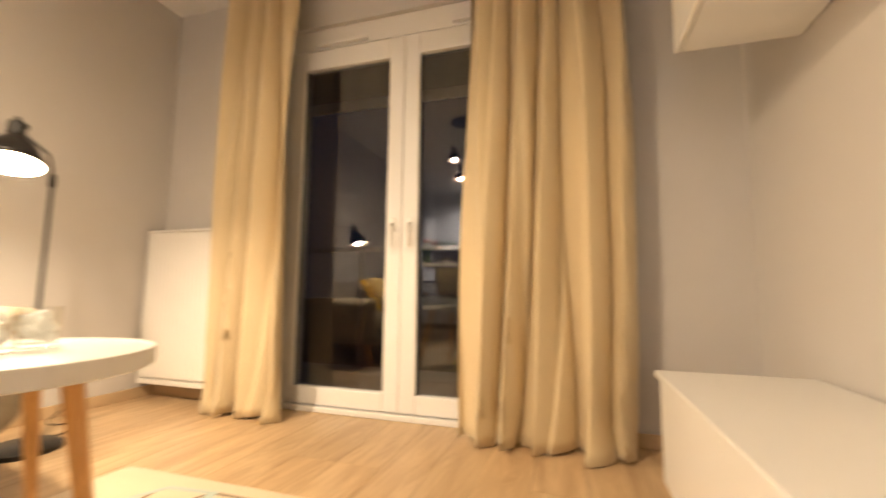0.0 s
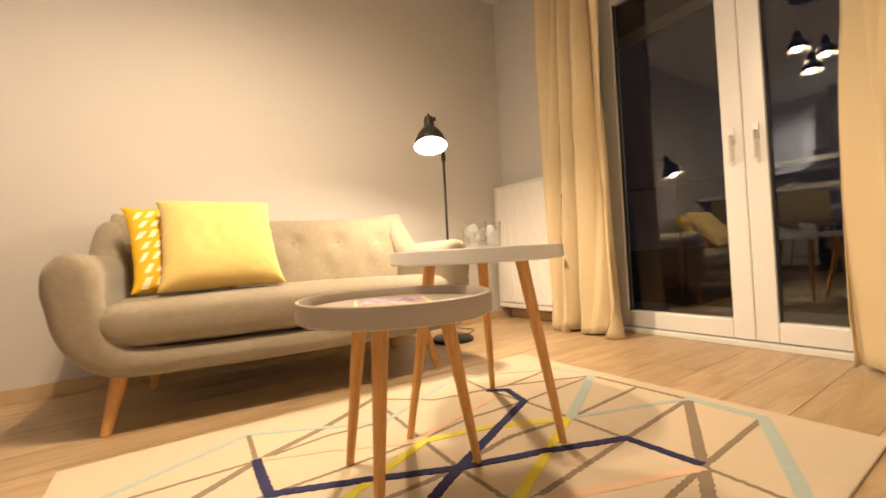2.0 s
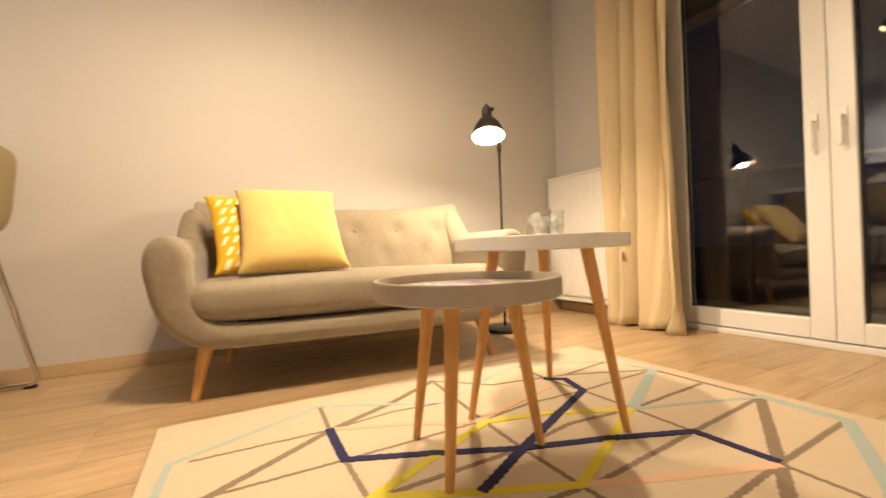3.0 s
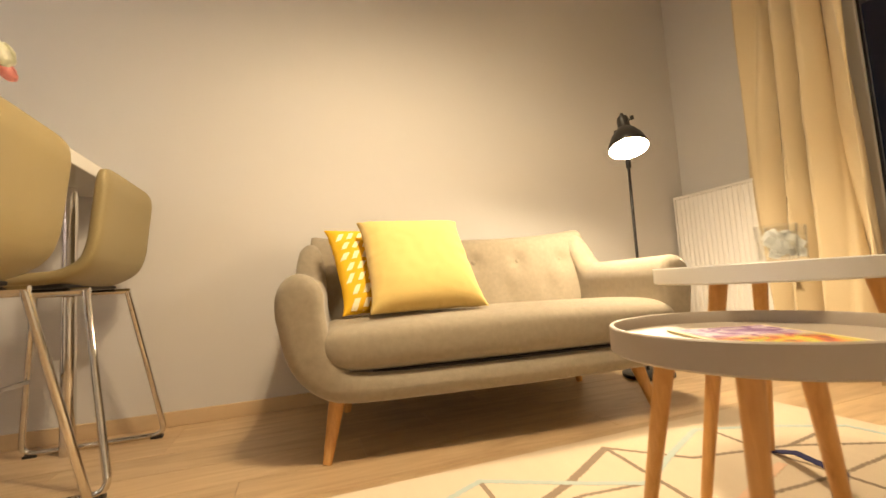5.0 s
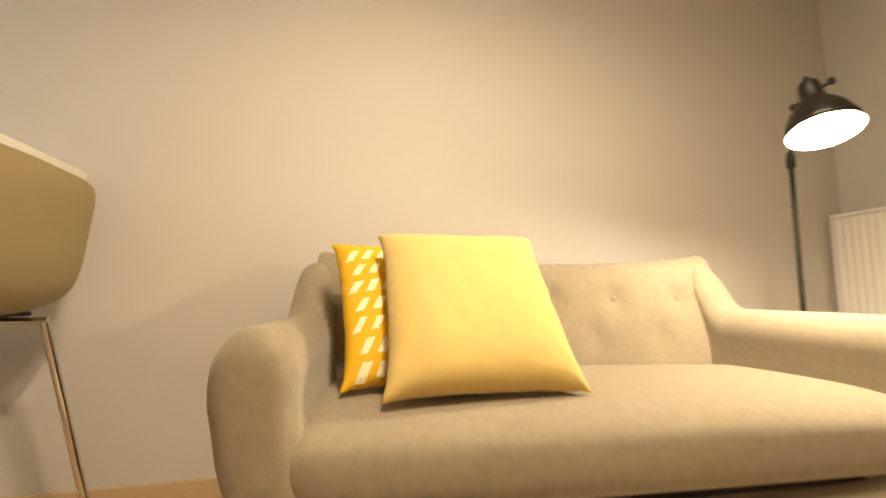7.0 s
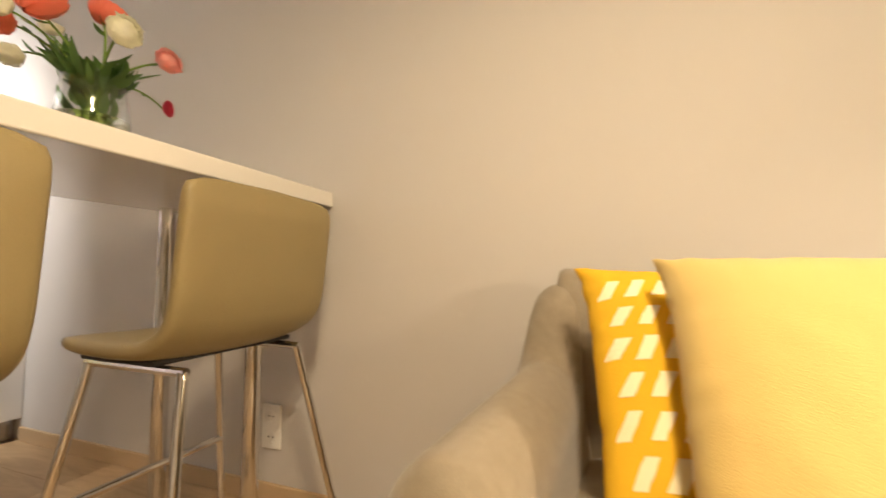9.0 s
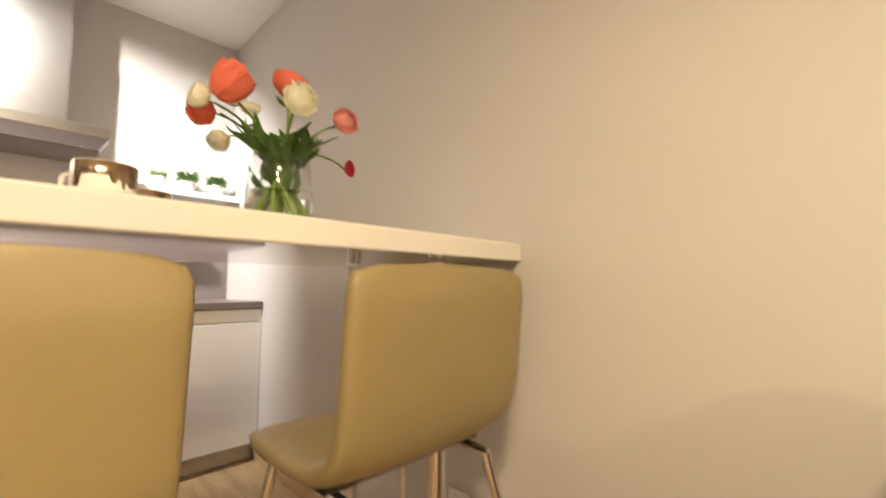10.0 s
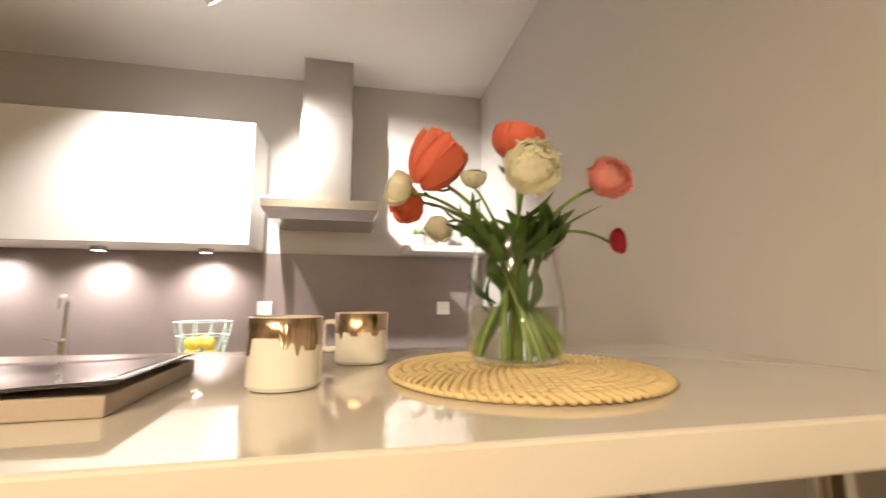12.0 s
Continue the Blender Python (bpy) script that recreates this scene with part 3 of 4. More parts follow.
bm = lathe([(0.010, 0.093), (0.026, 0.080), (0.030, 0.068), (0.024, 0.056), (0.010, 0.051)], 20)
bmesh.ops.transform(bm, verts=bm.verts, matrix=shade_t)
part("bulb", bm, M_BULB, fl, "lit bulb", smooth=True)
for sx in (-1, 1):
    bm = tube([(0, 0, 0.135), (sx * 0.055, 0, 0.135)], 0.004, 8)
    lathe([(0.009, 0.128), (0.009, 0.142)], 10, (sx * 0.055, 0), bm)
    bmesh.ops.transform(bm, verts=bm.verts, matrix=shade_t)
    part("thumbscrew", bm, M_BLACK, fl, smooth=True)
part("arm", tube(bend([(0.015, -0.006, 1.17), (0.06, -0.05, 1.26), tuple(shade_t @ Vector((0, 0, 0.15)))], 0.03), 0.006, 8), M_BLACK, fl, smooth=True)

# ---- side tables ----


def side_table(name, c, r, top, legs, material, rim, label, depth=0.045):
    e = thing(name, (c[0], c[1], 0.008), label, "side table", "round side tables on the rug")
    t = top - 0.008
    part("tabletop", lathe([(r - 0.006, t - depth), (r, t - depth + 0.004), (r, t - 0.002), (r - 0.002, t), (r - 0.007, t), (r - 0.009, t - 0.004), (r - 0.010, t - rim), (0.001, t - rim)], 72), material, e, smooth=True, auto=40)
    for lx, ly in legs:
        dx, dy = lx - c[0], ly - c[1]
        k = 0.62
        part("leg", tube([(dx, dy, 0), (dx * k, dy * k, t - depth)], 0.0105, 16, None, 0.019), M_LEG, e, "round tapered beech leg", smooth=True)
    return e


side_table("side_table", (1.565, -1.59), 0.266, 0.560, [(1.798, -1.503), (1.328, -1.352), (1.487, -1.815)], M_WHITE, 0.004, "taller white round side table with three beech legs on the rug", 0.040)
side_table("side_table", (1.757, -1.978), 0.213, 0.466, [(1.516, -2.014), (1.73, -1.752), (1.79, -2.06)], M_GREYTAB, 0.022, "lower taupe grey tray table with three beech legs on the rug", 0.044)

# ---- rug ----
rug = thing("rug", (1.67, -1.77, 0), "cream woven rug with coloured zigzag lines, flat on the floor", "rug")
part("field", box((-0.66, -0.90, 0.0), (0.66, 0.90, 0.008)), M_RUG, rug, bevel=0.003)
R_NAVY = mat("navy_yarn", (0.018, 0.018, 0.085), 0.95, var=0.25, scale=60, fine=300, bump=0.6)
R_BLUE = mat("pale_blue_yarn", (0.42, 0.50, 0.47), 0.95, var=0.12, scale=60, fine=300, bump=0.6)
R_TAUPE = mat("taupe_yarn", (0.26, 0.195, 0.135), 0.95, var=0.15, scale=60, fine=300, bump=0.6)
R_YELLOW = mat("yellow_yarn", (0.70, 0.60, 0.06), 0.95, var=0.12, scale=60, fine=300, bump=0.6)
R_PEACH = mat("peach_yarn", (0.74, 0.50, 0.34), 0.95, var=0.10, scale=60, fine=300, bump=0.6)


def stripe(points, width, material, level, seed):
    """A woven line on the rug, with the small steps of the weave at its edges."""
    rnd = random.Random(seed)
    bm = bmesh.new()
    z0, z1 = 0.0075, 0.0084 + level * 0.0004 + (seed % 15) * 0.00003
    for (x0, y0), (x1, y1) in zip(points, points[1:]):
        d = Vector((x1 - x0, y1 - y0))
        ln = d.length
        d.normalize()
        nrm = Vector((-d.y, d.x)) * width / 2
        n = max(2, int(ln / 0.012))
        prev = None
        for i in range(n + 1):
            t = i / n
            p = Vector((x0, y0)).lerp(Vector((x1, y1)), t) + d * (width * 0.3 * (2 * t - 1))
            j = rnd.uniform(-0.0012, 0.0012) + (0.0014 if i % 2 else -0.0014)
            a, c = p + nrm + nrm.normalized() * j, p - nrm + nrm.normalized() * j
            cur = [bm.verts.new((q.x - 1.67, q.y + 1.77, z)) for q, z in ((a, z0), (a, z1), (c, z1), (c, z0))]
            if prev:
                for k in range(3):
                    bm.faces.new((prev[k], prev[k + 1], cur[k + 1], cur[k]))
            prev = cur
        z1 += 0.000004
    part("woven_line", bm, material, rug)


LINES = [
    (R_TAUPE, 0.014, 0, ((1.114, -2.197), (1.327, -2.211), (1.528, -2.218), (1.86, -2.22))),
    (R_TAUPE, 0.024, 0, ((1.60, -2.70 + 0.06), (1.327, -2.205), (1.227, -1.982), (1.093, -1.752))),
    (R_TAUPE, 0.011, 0, ((1.317, -2.566), (1.327, -2.205), (1.300, -2.0), (1.322, -1.813))),
    (R_TAUPE, 0.013, 0, ((1.093, -1.752), (1.265, -1.586), (1.331, -1.275), (1.482, -0.943))),
    (R_TAUPE, 0.014, 0, ((1.093, -1.752), (1.519, -1.794), (1.721, -1.806), (1.918, -1.805), (2.26, -1.80))),
    (R_TAUPE, 0.011, 0, ((1.524, -2.60), (1.528, -2.218), (1.524, -1.941), (1.519, -1.794), (1.488, -1.594), (1.500, -1.355), (1.482, -0.943))),
    (R_TAUPE, 0.013, 0, ((1.119, -1.350), (1.333, -1.372), (1.500, -1.355), (1.702, -1.353), (1.895, -1.357), (2.094, -1.359), (2.30, -1.37))),
    (R_TAUPE, 0.013, 0, ((1.331, -1.275), (1.294, -0.987))),
    (R_TAUPE, 0.016, 0, ((1.482, -0.943), (1.863, -0.940))),
    (R_TAUPE, 0.030, 0, ((1.863, -0.940), (2.094, -1.359), (2.28, -1.70))),
    (R_TAUPE, 0.016, 0, ((1.863, -0.940), (1.895, -1.357), (1.929, -1.745), (1.915, -2.10))),
    (R_TAUPE, 0.014, 0, ((1.702, -1.353), (1.684, -0.961))),
    (R_TAUPE, 0.016, 0, ((1.702, -1.353), (1.676, -1.592), (1.719, -1.849), (1.727, -2.198), (1.72, -2.55))),
    (R_TAUPE, 0.016, 0, ((2.094, -1.359), (2.079, -0.964))),
    (R_TAUPE, 0.016, 0, ((2.094, -1.359), (2.110, -1.580), (2.12, -2.0))),
    (R_BLUE, 0.020, 1, ((1.60, -2.62), (1.462, -2.627), (1.305, -2.613), (1.114, -2.197), (1.243, -1.968), (1.322, -1.813))),
    (R_BLUE, 0.020, 1, ((1.322, -1.813), (1.200, -1.58), (1.111, -1.390), (1.207, -1.153), (1.313, -0.960), (1.482, -0.943))),
    (R_BLUE, 0.034, 1, ((1.482, -0.943), (1.702, -1.353))),
    (R_BLUE, 0.018, 1, ((1.702, -1.353), (1.792, -1.116), (1.863, -0.940))),
    (R_BLUE, 0.034, 1, ((1.863, -0.930), (2.079, -0.945), (2.238, -1.252), (2.275, -1.33))),
    (R_PEACH, 0.022, 2, ((1.327, -2.205), (1.398, -2.029), (1.519, -1.820), (1.453, -1.601), (1.40, -1.42))),
    (R_PEACH, 0.026, 2, ((1.918, -1.805), (2.006, -1.602), (2.094, -1.370))),
    (R_YELLOW, 0.026, 3, ((1.86, -2.38), (1.721, -2.209), (1.534, -1.793), (1.580, -1.60), (1.702, -1.370), (1.80, -1.56), (1.918, -1.805), (1.824, -2.004), (1.721, -2.209))),
    (R_NAVY, 0.026, 4, ((1.327, -2.211), (1.528, -2.218), (1.620, -2.01), (1.721, -1.806), (1.80, -1.58), (1.895, -1.357), (2.085, -1.352))),
    (R_NAVY, 0.027, 4, ((1.824, -1.996), (1.721, -1.806), (1.60, -1.56), (1.500, -1.355), (1.372, -1.316), (1.325, -1.372))),
]
for i, (m, w, lv, pts) in enumerate(LINES):
    stripe(pts, w, m, lv, i)

# ---- bench and wall cabinet ----
bench = thing("tv_bench", (3.395, -0.47, 0), "low white media bench along the wall", "bench")
part("body", box((-0.46, -2.0, 0.05), (-0.0, 0.0, 0.40)), M_WHITE, bench, bevel=0.003)
part("plinth", box((-0.42, -1.98, 0.0), (-0.0, -0.02, 0.05)), M_WHITE, bench)
part("top", box((-0.475, -2.01, 0.40), (-0.0, 0.01, 0.42)), M_WHITE, bench, bevel=0.003)
wc = thing("wall_cabinet", (3.405, -0.5, 1.56), "white wall cabinet above the bench", "cabinet")
part("body", box((-0.36, -1.6, 0), (-0.0, 0, 0.5)), M_WHITE, wc, bevel=0.003)
part("door", box((-0.382, -0.8, 0), (-0.363, 0, 0.5)), M_WHITE, wc, bevel=0.003)

# ---- kitchen ----
bar = thing("bar_counter", (0, (BAR_F + BAR_B) / 2, 0), "glossy white bar counter on chrome legs between kitchen and living room", "bar counter")
hb = (BAR_F - BAR_B) / 2
part("worktop", box((0.002, -hb, BAR_Z - 0.050), (BAR_E, hb, BAR_Z)), M_BAR, bar, bevel=0.004)
for lx, ly in ((0.20, 0.20), (0.20, -0.20), (1.55, 0.20), (1.55, -0.20)):
    part("leg", lathe([(0.025, 0.0), (0.025, BAR_Z - 0.056)], 28, (lx, ly)), M_CHROME, bar, "round chrome leg", smooth=True)

KX = [0.0, 0.385, 0.745]
FY = KIT_S + 0.60
unit_label = "white gloss kitchen base cabinet under the worktop"


def base_unit(x0, x1):
    e = thing("base_cabinet", (x0, FY, 0), unit_label, "cabinet", "kitchen base cabinets")
    w = x1 - x0
    part("body", box((0.001, -0.595, 0.10), (w - 0.001, -0.022, 0.84)), M_WHITE, e)
    part("door", box((0.002, -0.020, 0.105), (w - 0.002, 0, 0.765)), M_GLOSS, e, bevel=0.0015)
    part("grip_rail", box((0.002, -0.020, 0.772), (w - 0.002, -0.002, 0.838)), M_WHITE, e, bevel=0.002)
    part("plinth", box((0.001, -0.55, 0.0), (w - 0.001, -0.05, 0.098)), M_STEEL, e)
    return e


for a, b in ((0.001, 0.385), (0.385, 0.745), (1.345, 1.90), (1.90, 2.50), (2.50, 3.10)):
    base_unit(a, b)
oven = thing("oven", (0.745, FY, 0), "built-in black glass oven under the worktop", "oven")
part("body", box((0.001, -0.58, 0.10), (0.599, -0.025, 0.84)), M_BLACK, oven)
part("glass_door", box((0.004, -0.024, 0.14), (0.596, 0.0, 0.68)), M_OVEN, oven, bevel=0.002)
part("control_panel", box((0.004, -0.024, 0.69), (0.596, 0.0, 0.838)), M_STEEL, oven, bevel=0.002)
part("handle", tube([(0.06, 0.04, 0.64), (0.54, 0.04, 0.64)], 0.008, 12), M_STEEL, oven, smooth=True)
for x in (0.08, 0.52):
    part("handle_mount", tube([(x, 0.0, 0.64), (x, 0.04, 0.64)], 0.006, 10), M_STEEL, oven, smooth=True)
wt = thing("worktop", (0, KIT_S, 0.842), "dark taupe kitchen worktop over the base cabinets", "worktop")
part("slab", box((0.002, 0.001, 0), (3.12, 0.612, 0.038)), M_WORKTOP, wt, bevel=0.003)
splash = thing("backsplash", (0, KIT_S, 0.88), "matt taupe backsplash panel above the worktop", "backsplash")
part("panel", box((0.002, 0.001, 0.001), (3.12, 0.010, 0.612)), M_SPLASH, splash)
shelf = thing("wall_shelf", (0, KIT_S, 1.505), "white wall shelf with three potted plants beside the hood", "shelf")
part("board", box((0.002, 0.001, 0), (0.55, 0.20, 0.038)), M_WHITE, shelf, bevel=0.002)
for x0, x1 in ((1.385, 1.918), (1.920, 2.76)):
    uc = thing("upper_cabinet", (x0, KIT_S, 1.495), "white gloss upper kitchen cabinet on the wall", "cabinet", "kitchen upper cabinets")
    part("body", box((0.001, 0.001, 0), (x1 - x0 - 0.001, 0.33, 0.675)), M_WHITE, uc, bevel=0.001)
    part("door", box((0.002, 0.332, 0.0), (x1 - x0 - 0.002, 0.352, 0.675)), M_GLOSS, uc, bevel=0.0015)
hood = thing("cooker_hood", (1.015, KIT_S, 1.635), "brushed steel chimney cooker hood above the worktop", "cooker hood")
part("canopy", rings([[(-0.27, 0.02, 0), (0.27, 0.02, 0), (0.27, 0.40, 0.0), (-0.27, 0.40, 0.0)], [(-0.30, 0.002, 0.05), (0.30, 0.002, 0.05), (0.30, 0.46, 0.05), (-0.30, 0.46, 0.05)],
                      [(-0.30, 0.002, 0.10), (0.30, 0.002, 0.10), (0.30, 0.46, 0.10), (-0.30, 0.46, 0.10)], [(-0.15, 0.002, 0.13), (0.15, 0.002, 0.13), (0.15, 0.27, 0.13), (-0.15, 0.27, 0.13)]]), M_STEEL, hood, bevel=0.002)
part("chimney", box((-0.145, 0.002, 0.125), (0.145, 0.28, 0.65)), M_STEEL, hood, bevel=0.002)
part("upper_chimney", box((-0.140, 0.002, 0.65), (0.140, 0.275, CEIL - 1.636)), M_STEEL, hood, bevel=0.002)

# ---- bar stools ----


def stool(cx):
    e = thing("bar_stool", (cx, -3.44, 0), "tan leatherette bar stool with chrome sled legs at the bar counter", "bar stool", "bar stools")
    w = 0.228
    # one bent cushion: back and seat
    prof = [(0.21, 1.012), (0.205, 0.94), (0.195, 0.85), (0.185, 0.75), (0.165, 0.690), (0.10, 0.655), (0.0, 0.650), (-0.10, 0.653), (-0.19, 0.662)]
    cl = bend([(0, a, b) for a, b in prof], 0.03, 3)
    rows = []
    for i, p in enumerate(cl):
        d = (cl[min(i + 1, len(cl) - 1)] - cl[max(i - 1, 0)]).normalized()
        nrm = Vector((0, d.z, -d.y))
        end = min(i, len(cl) - 1 - i)
        k = (0.45, 0.85, 1.0)[min(end, 2)]
        dish = 0.012
        row = sring(p, (1, 0, 0), nrm, w * (0.97 + 0.03 * k), 0.024 * k, 4.5, 28)
        row = [(x, y - dish * (1 - (x / w) ** 2) * abs(d.z), z - dish * (1 - (x / w) ** 2) * abs(d.y)) for x, y, z in row]
        rows.append(row)
    part("seat", rings(rows), M_LEATHER, e, "tan leatherette seat and back in one piece", smooth=True, auto=80, sub=1)
    part("seat_base", box((-w + 0.03, -0.13, 0.620), (w - 0.03, 0.105, 0.632)), M_LEATHER_B, e, bevel=0.004)
    for s in (-1, 1):
        part("sled_leg", tube(bend([(s * 0.17, 0.15, 0.608), (s * 0.275, 0.25, 0.012), (s * 0.275, -0.22, 0.012), (s * 0.17, -0.14, 0.608)], 0.05), 0.011, 12), M_CHROME, e, "bent chrome tube", smooth=True)
        part("seat_rail", tube([(s * 0.17, 0.16, 0.608), (s * 0.17, -0.15, 0.608)], 0.010, 10), M_CHROME, e, smooth=True)
        for y in (0.22, -0.19):
            part("glide", box((s * 0.275 - 0.014, y - 0.02, 0.0), (s * 0.275 + 0.014, y + 0.02, 0.010)), M_BLACK, e)
    part("footrest", tube([(-0.227, -0.18, 0.29), (0.227, -0.18, 0.29)], 0.010, 12), M_CHROME, e, smooth=True)
    part("cross_rail", tube([(-0.17, 0.0, 0.608), (0.17, 0.0, 0.608)], 0.009, 10), M_CHROME, e, smooth=True)
    return e


st = stool(0.425)
copy_thing(st, pose(1.083, -3.44, 0))

# ---- pendant lamp ----
pend = thing("pendant_lamp", (1.48, -2.25, CEIL), "black pendant lamp with three lit metal shades under the ceiling", "pendant lamp")
part("canopy", lathe([(0.14, 0.0), (0.14, -0.02), (0.12, -0.03), (0.01, -0.032)][::-1], 40), M_BLACK, pend, smooth=True)
PEND = [(-0.09, 0.03, 2.17), (0.08, -0.03, 2.07), (0.01, 0.09, 1.93)]
for dx, dy, z in PEND:
    zz = z - CEIL
    s = part("shade", lathe([(0.085, zz), (0.080, zz + 0.03), (0.05, zz + 0.08), (0.03, zz + 0.10), (0.028, zz + 0.15), (0.012, zz + 0.17)], 32, (dx, dy), caps=(False, True)), M_BLACK, pend, "black bell shade", smooth=True)
    md = s.modifiers.new("thick", "SOLIDIFY")
    md.thickness, md.offset = 0.002, 1
    part("reflector", lathe([(0.083, zz + 0.001), (0.078, zz + 0.03), (0.048, zz + 0.078)], 32, (dx, dy), caps=(False, True)), M_SHADE_IN, s, "white inside", smooth=True)
    part("cord", tube([(dx, dy, zz + 0.165), (dx, dy, -0.03)], 0.003, 6), M_BLACK, pend)
    part("bulb", lathe([(0.010, zz + 0.048), (0.022, zz + 0.052), (0.028, zz + 0.064), (0.012, zz + 0.080)], 16, (dx, dy)), M_BULB, s, "lit bulb", smooth=True)


# ---- sockets ----


def socket(loc, axis, double, label):
    """axis: 'x' faces +x, 'y' faces +y."""
    e = thing("wall_socket", loc, label, "wall socket", rz=0 if axis == "x" else 90)
    n = 2 if double else 1
    part("plate", box((0.0, -0.041, -0.041 - 0.036 * (n - 1)), (0.009, 0.041, 0.041 + 0.036 * (n - 1))), M_SOCKET, e, bevel=0.003)
    for k in range(n):
        zc = (k - (n - 1) / 2) * 0.072
        bm = lathe([(0.0215, 0.0), (0.0215, 0.003), (0.0195, 0.003), (0.018, 0.0006), (0.0005, 0.0006)], 24)
        bmesh.ops.rotate(bm, verts=bm.verts, matrix=Matrix.Rotation(radians(90), 3, "Y"))
        bmesh.ops.translate(bm, verts=bm.verts, vec=(0.0085, 0, zc))
        r = part("outlet_ring", bm, M_SOCKET, e, smooth=True)
        for y in (-0.0095, 0.0095):
            part("pin_hole", box((0.0092, y - 0.0025, zc - 0.0025), (0.0098, y + 0.0025, zc + 0.0025)), M_DARK, r)
    return e


socket((0.001, -3.595, 0.262), "x", True, "white double socket low on the wall by the stools")
sn = socket((0.001, -0.47, 0.33), "x", True, "white double socket behind the floor lamp with a plug")
plug = thing("plug", (0.0115, -0.47, 0.366), "black lamp plug and cable in the wall socket", "plug")
bm = lathe([(0.018, 0.0), (0.018, 0.012), (0.010, 0.035), (0.004, 0.038)], 16)
bmesh.ops.rotate(bm, verts=bm.verts, matrix=Matrix.Rotation(radians(90), 3, "Y"))
part("body", bm, M_BLACK, plug, smooth=True)
part("cable", tube(bend([(0.036, 0, 0), (0.07, -0.01, -0.02), (0.06, -0.04, -0.30), (0.10, -0.20, -0.362), (0.24, -0.10, -0.362), (0.36, -0.28, -0.362), (0.31, -0.40, -0.362)], 0.08, 6), 0.003, 6), M_BLACK, plug, smooth=True)
socket((1.359, KIT_S + 0.0115, 1.160), "y", False, "white single socket on the backsplash")
socket((0.272, KIT_S + 0.0115, 1.160), "y", False, "white single socket on the backsplash")

# ---- spots ----
for x, y, aim in ((1.422, -4.784, (0.60, -5.70, 1.38)), (1.686, -4.83, (1.78, -5.36, 1.62))):
    e = thing("ceiling_spotlight", (x, y, CEIL), "lit white ceiling spotlight over the kitchen", "ceiling spotlight", "ceiling spotlights over the kitchen")
    part("mount", lathe([(0.05, 0.0), (0.05, -0.018), (0.01, -0.02)][::-1], 24), M_WHITE, e, smooth=True)
    part("stem", tube([(0, 0, -0.018), (0, 0, -0.11)], 0.008, 10), M_WHITE, e, smooth=True)
    turn = (Vector((x, y, 2.45)) - Vector(aim)).to_track_quat("Z", "Y").to_matrix().to_4x4()
    place = Matrix.Translation((0, 0, 2.45 - CEIL)) @ turn
    for nm, prof, m, label in (("head", [(0.043, 0.0), (0.046, 0.004), (0.044, 0.045), (0.030, 0.075), (0.008, 0.082)], M_WHITE, ""), ("lens", [(0.040, 0.004), (0.040, 0.007)], M_SPOT_E, "glowing lens")):
        bm = lathe(prof, 28, caps=(nm == "lens", True))
        bmesh.ops.transform(bm, verts=bm.verts, matrix=place)
        part(nm, bm, m, e, label, smooth=nm == "head")
for x in (1.66, 2.187, 2.70):
    e = thing("cabinet_spotlight", (x, -5.57, 1.495), "lit steel spotlight under the upper cabinet", "cabinet spotlight", "spotlights under the upper cabinets")
    part("housing", lathe([(0.034, -0.024), (0.037, -0.020), (0.037, -0.001)], 28, caps=(False, True)), M_STEEL, e, smooth=True)
    part("lens", lathe([(0.030, -0.022), (0.030, -0.019)], 24), M_SPOT_E, e, "glowing lens")

# ---- things on the bar ----


def mug(x, y, turn, seed):
    e = thing("mug", (x, y, BAR_Z + 0.0005), "white porcelain mug with gold dripping rim on the bar counter", "mug", "mugs on the bar counter", rz=turn)
    r, h = 0.0465, 0.089
    part("body", lathe([(r - 0.012, 0.0), (r - 0.004, 0.001), (r, 0.006), (r, h - 0.002), (r - 0.002, h), (r - 0.0035, h - 0.001), (r - 0.004, 0.008), (0.001, 0.005)], 56), M_PORC, e, smooth=True)
    part("handle", tube(bend([(r - 0.002, 0, 0.071), (r + 0.025, 0, 0.073), (r + 0.025, 0, 0.020), (r - 0.002, 0, 0.025)], 0.022, 6), 0.0046, 12), M_PORC, e, smooth=True)
    rnd = random.Random(seed)
    n = 120
    lows, z = [], 0.052
    for i in range(n):
        if rnd.random() < 0.36:
            z = 0.038 + rnd.choice((0, 0.004, 0.010, 0.016, 0.022)) * rnd.uniform(0.6, 1.2)
        lows.append(z)
    bm = bmesh.new()
    ro = r + 0.0003
    top = [bm.verts.new((ro * math.cos(2 * math.pi * i / n), ro * math.sin(2 * math.pi * i / n), h - 0.002)) for i in range(n)]
    low = [bm.verts.new((ro * math.cos(2 * math.pi * i / n), ro * math.sin(2 * math.pi * i / n), lows[i] * 0.7 + lows[i - 1] * 0.3)) for i in range(n)]
    rim = [bm.verts.new(((r - 0.003) * math.cos(2 * math.pi * i / n), (r - 0.003) * math.sin(2 * math.pi * i / n), h + 0.0003)) for i in range(n)]
    for i in range(n):
        j = (i + 1) % n
        bm.faces.new((low[i], low[j], top[j], top[i]))
        bm.faces.new((top[i], top[j], rim[j], rim[i]))
    part("gold_rim", bm, M_GOLD, e, "gold lustre dripping down", smooth=True, auto=180)


mug(0.902, -3.612, -42, 1)
mug(0.804, -3.813, -18, 2)

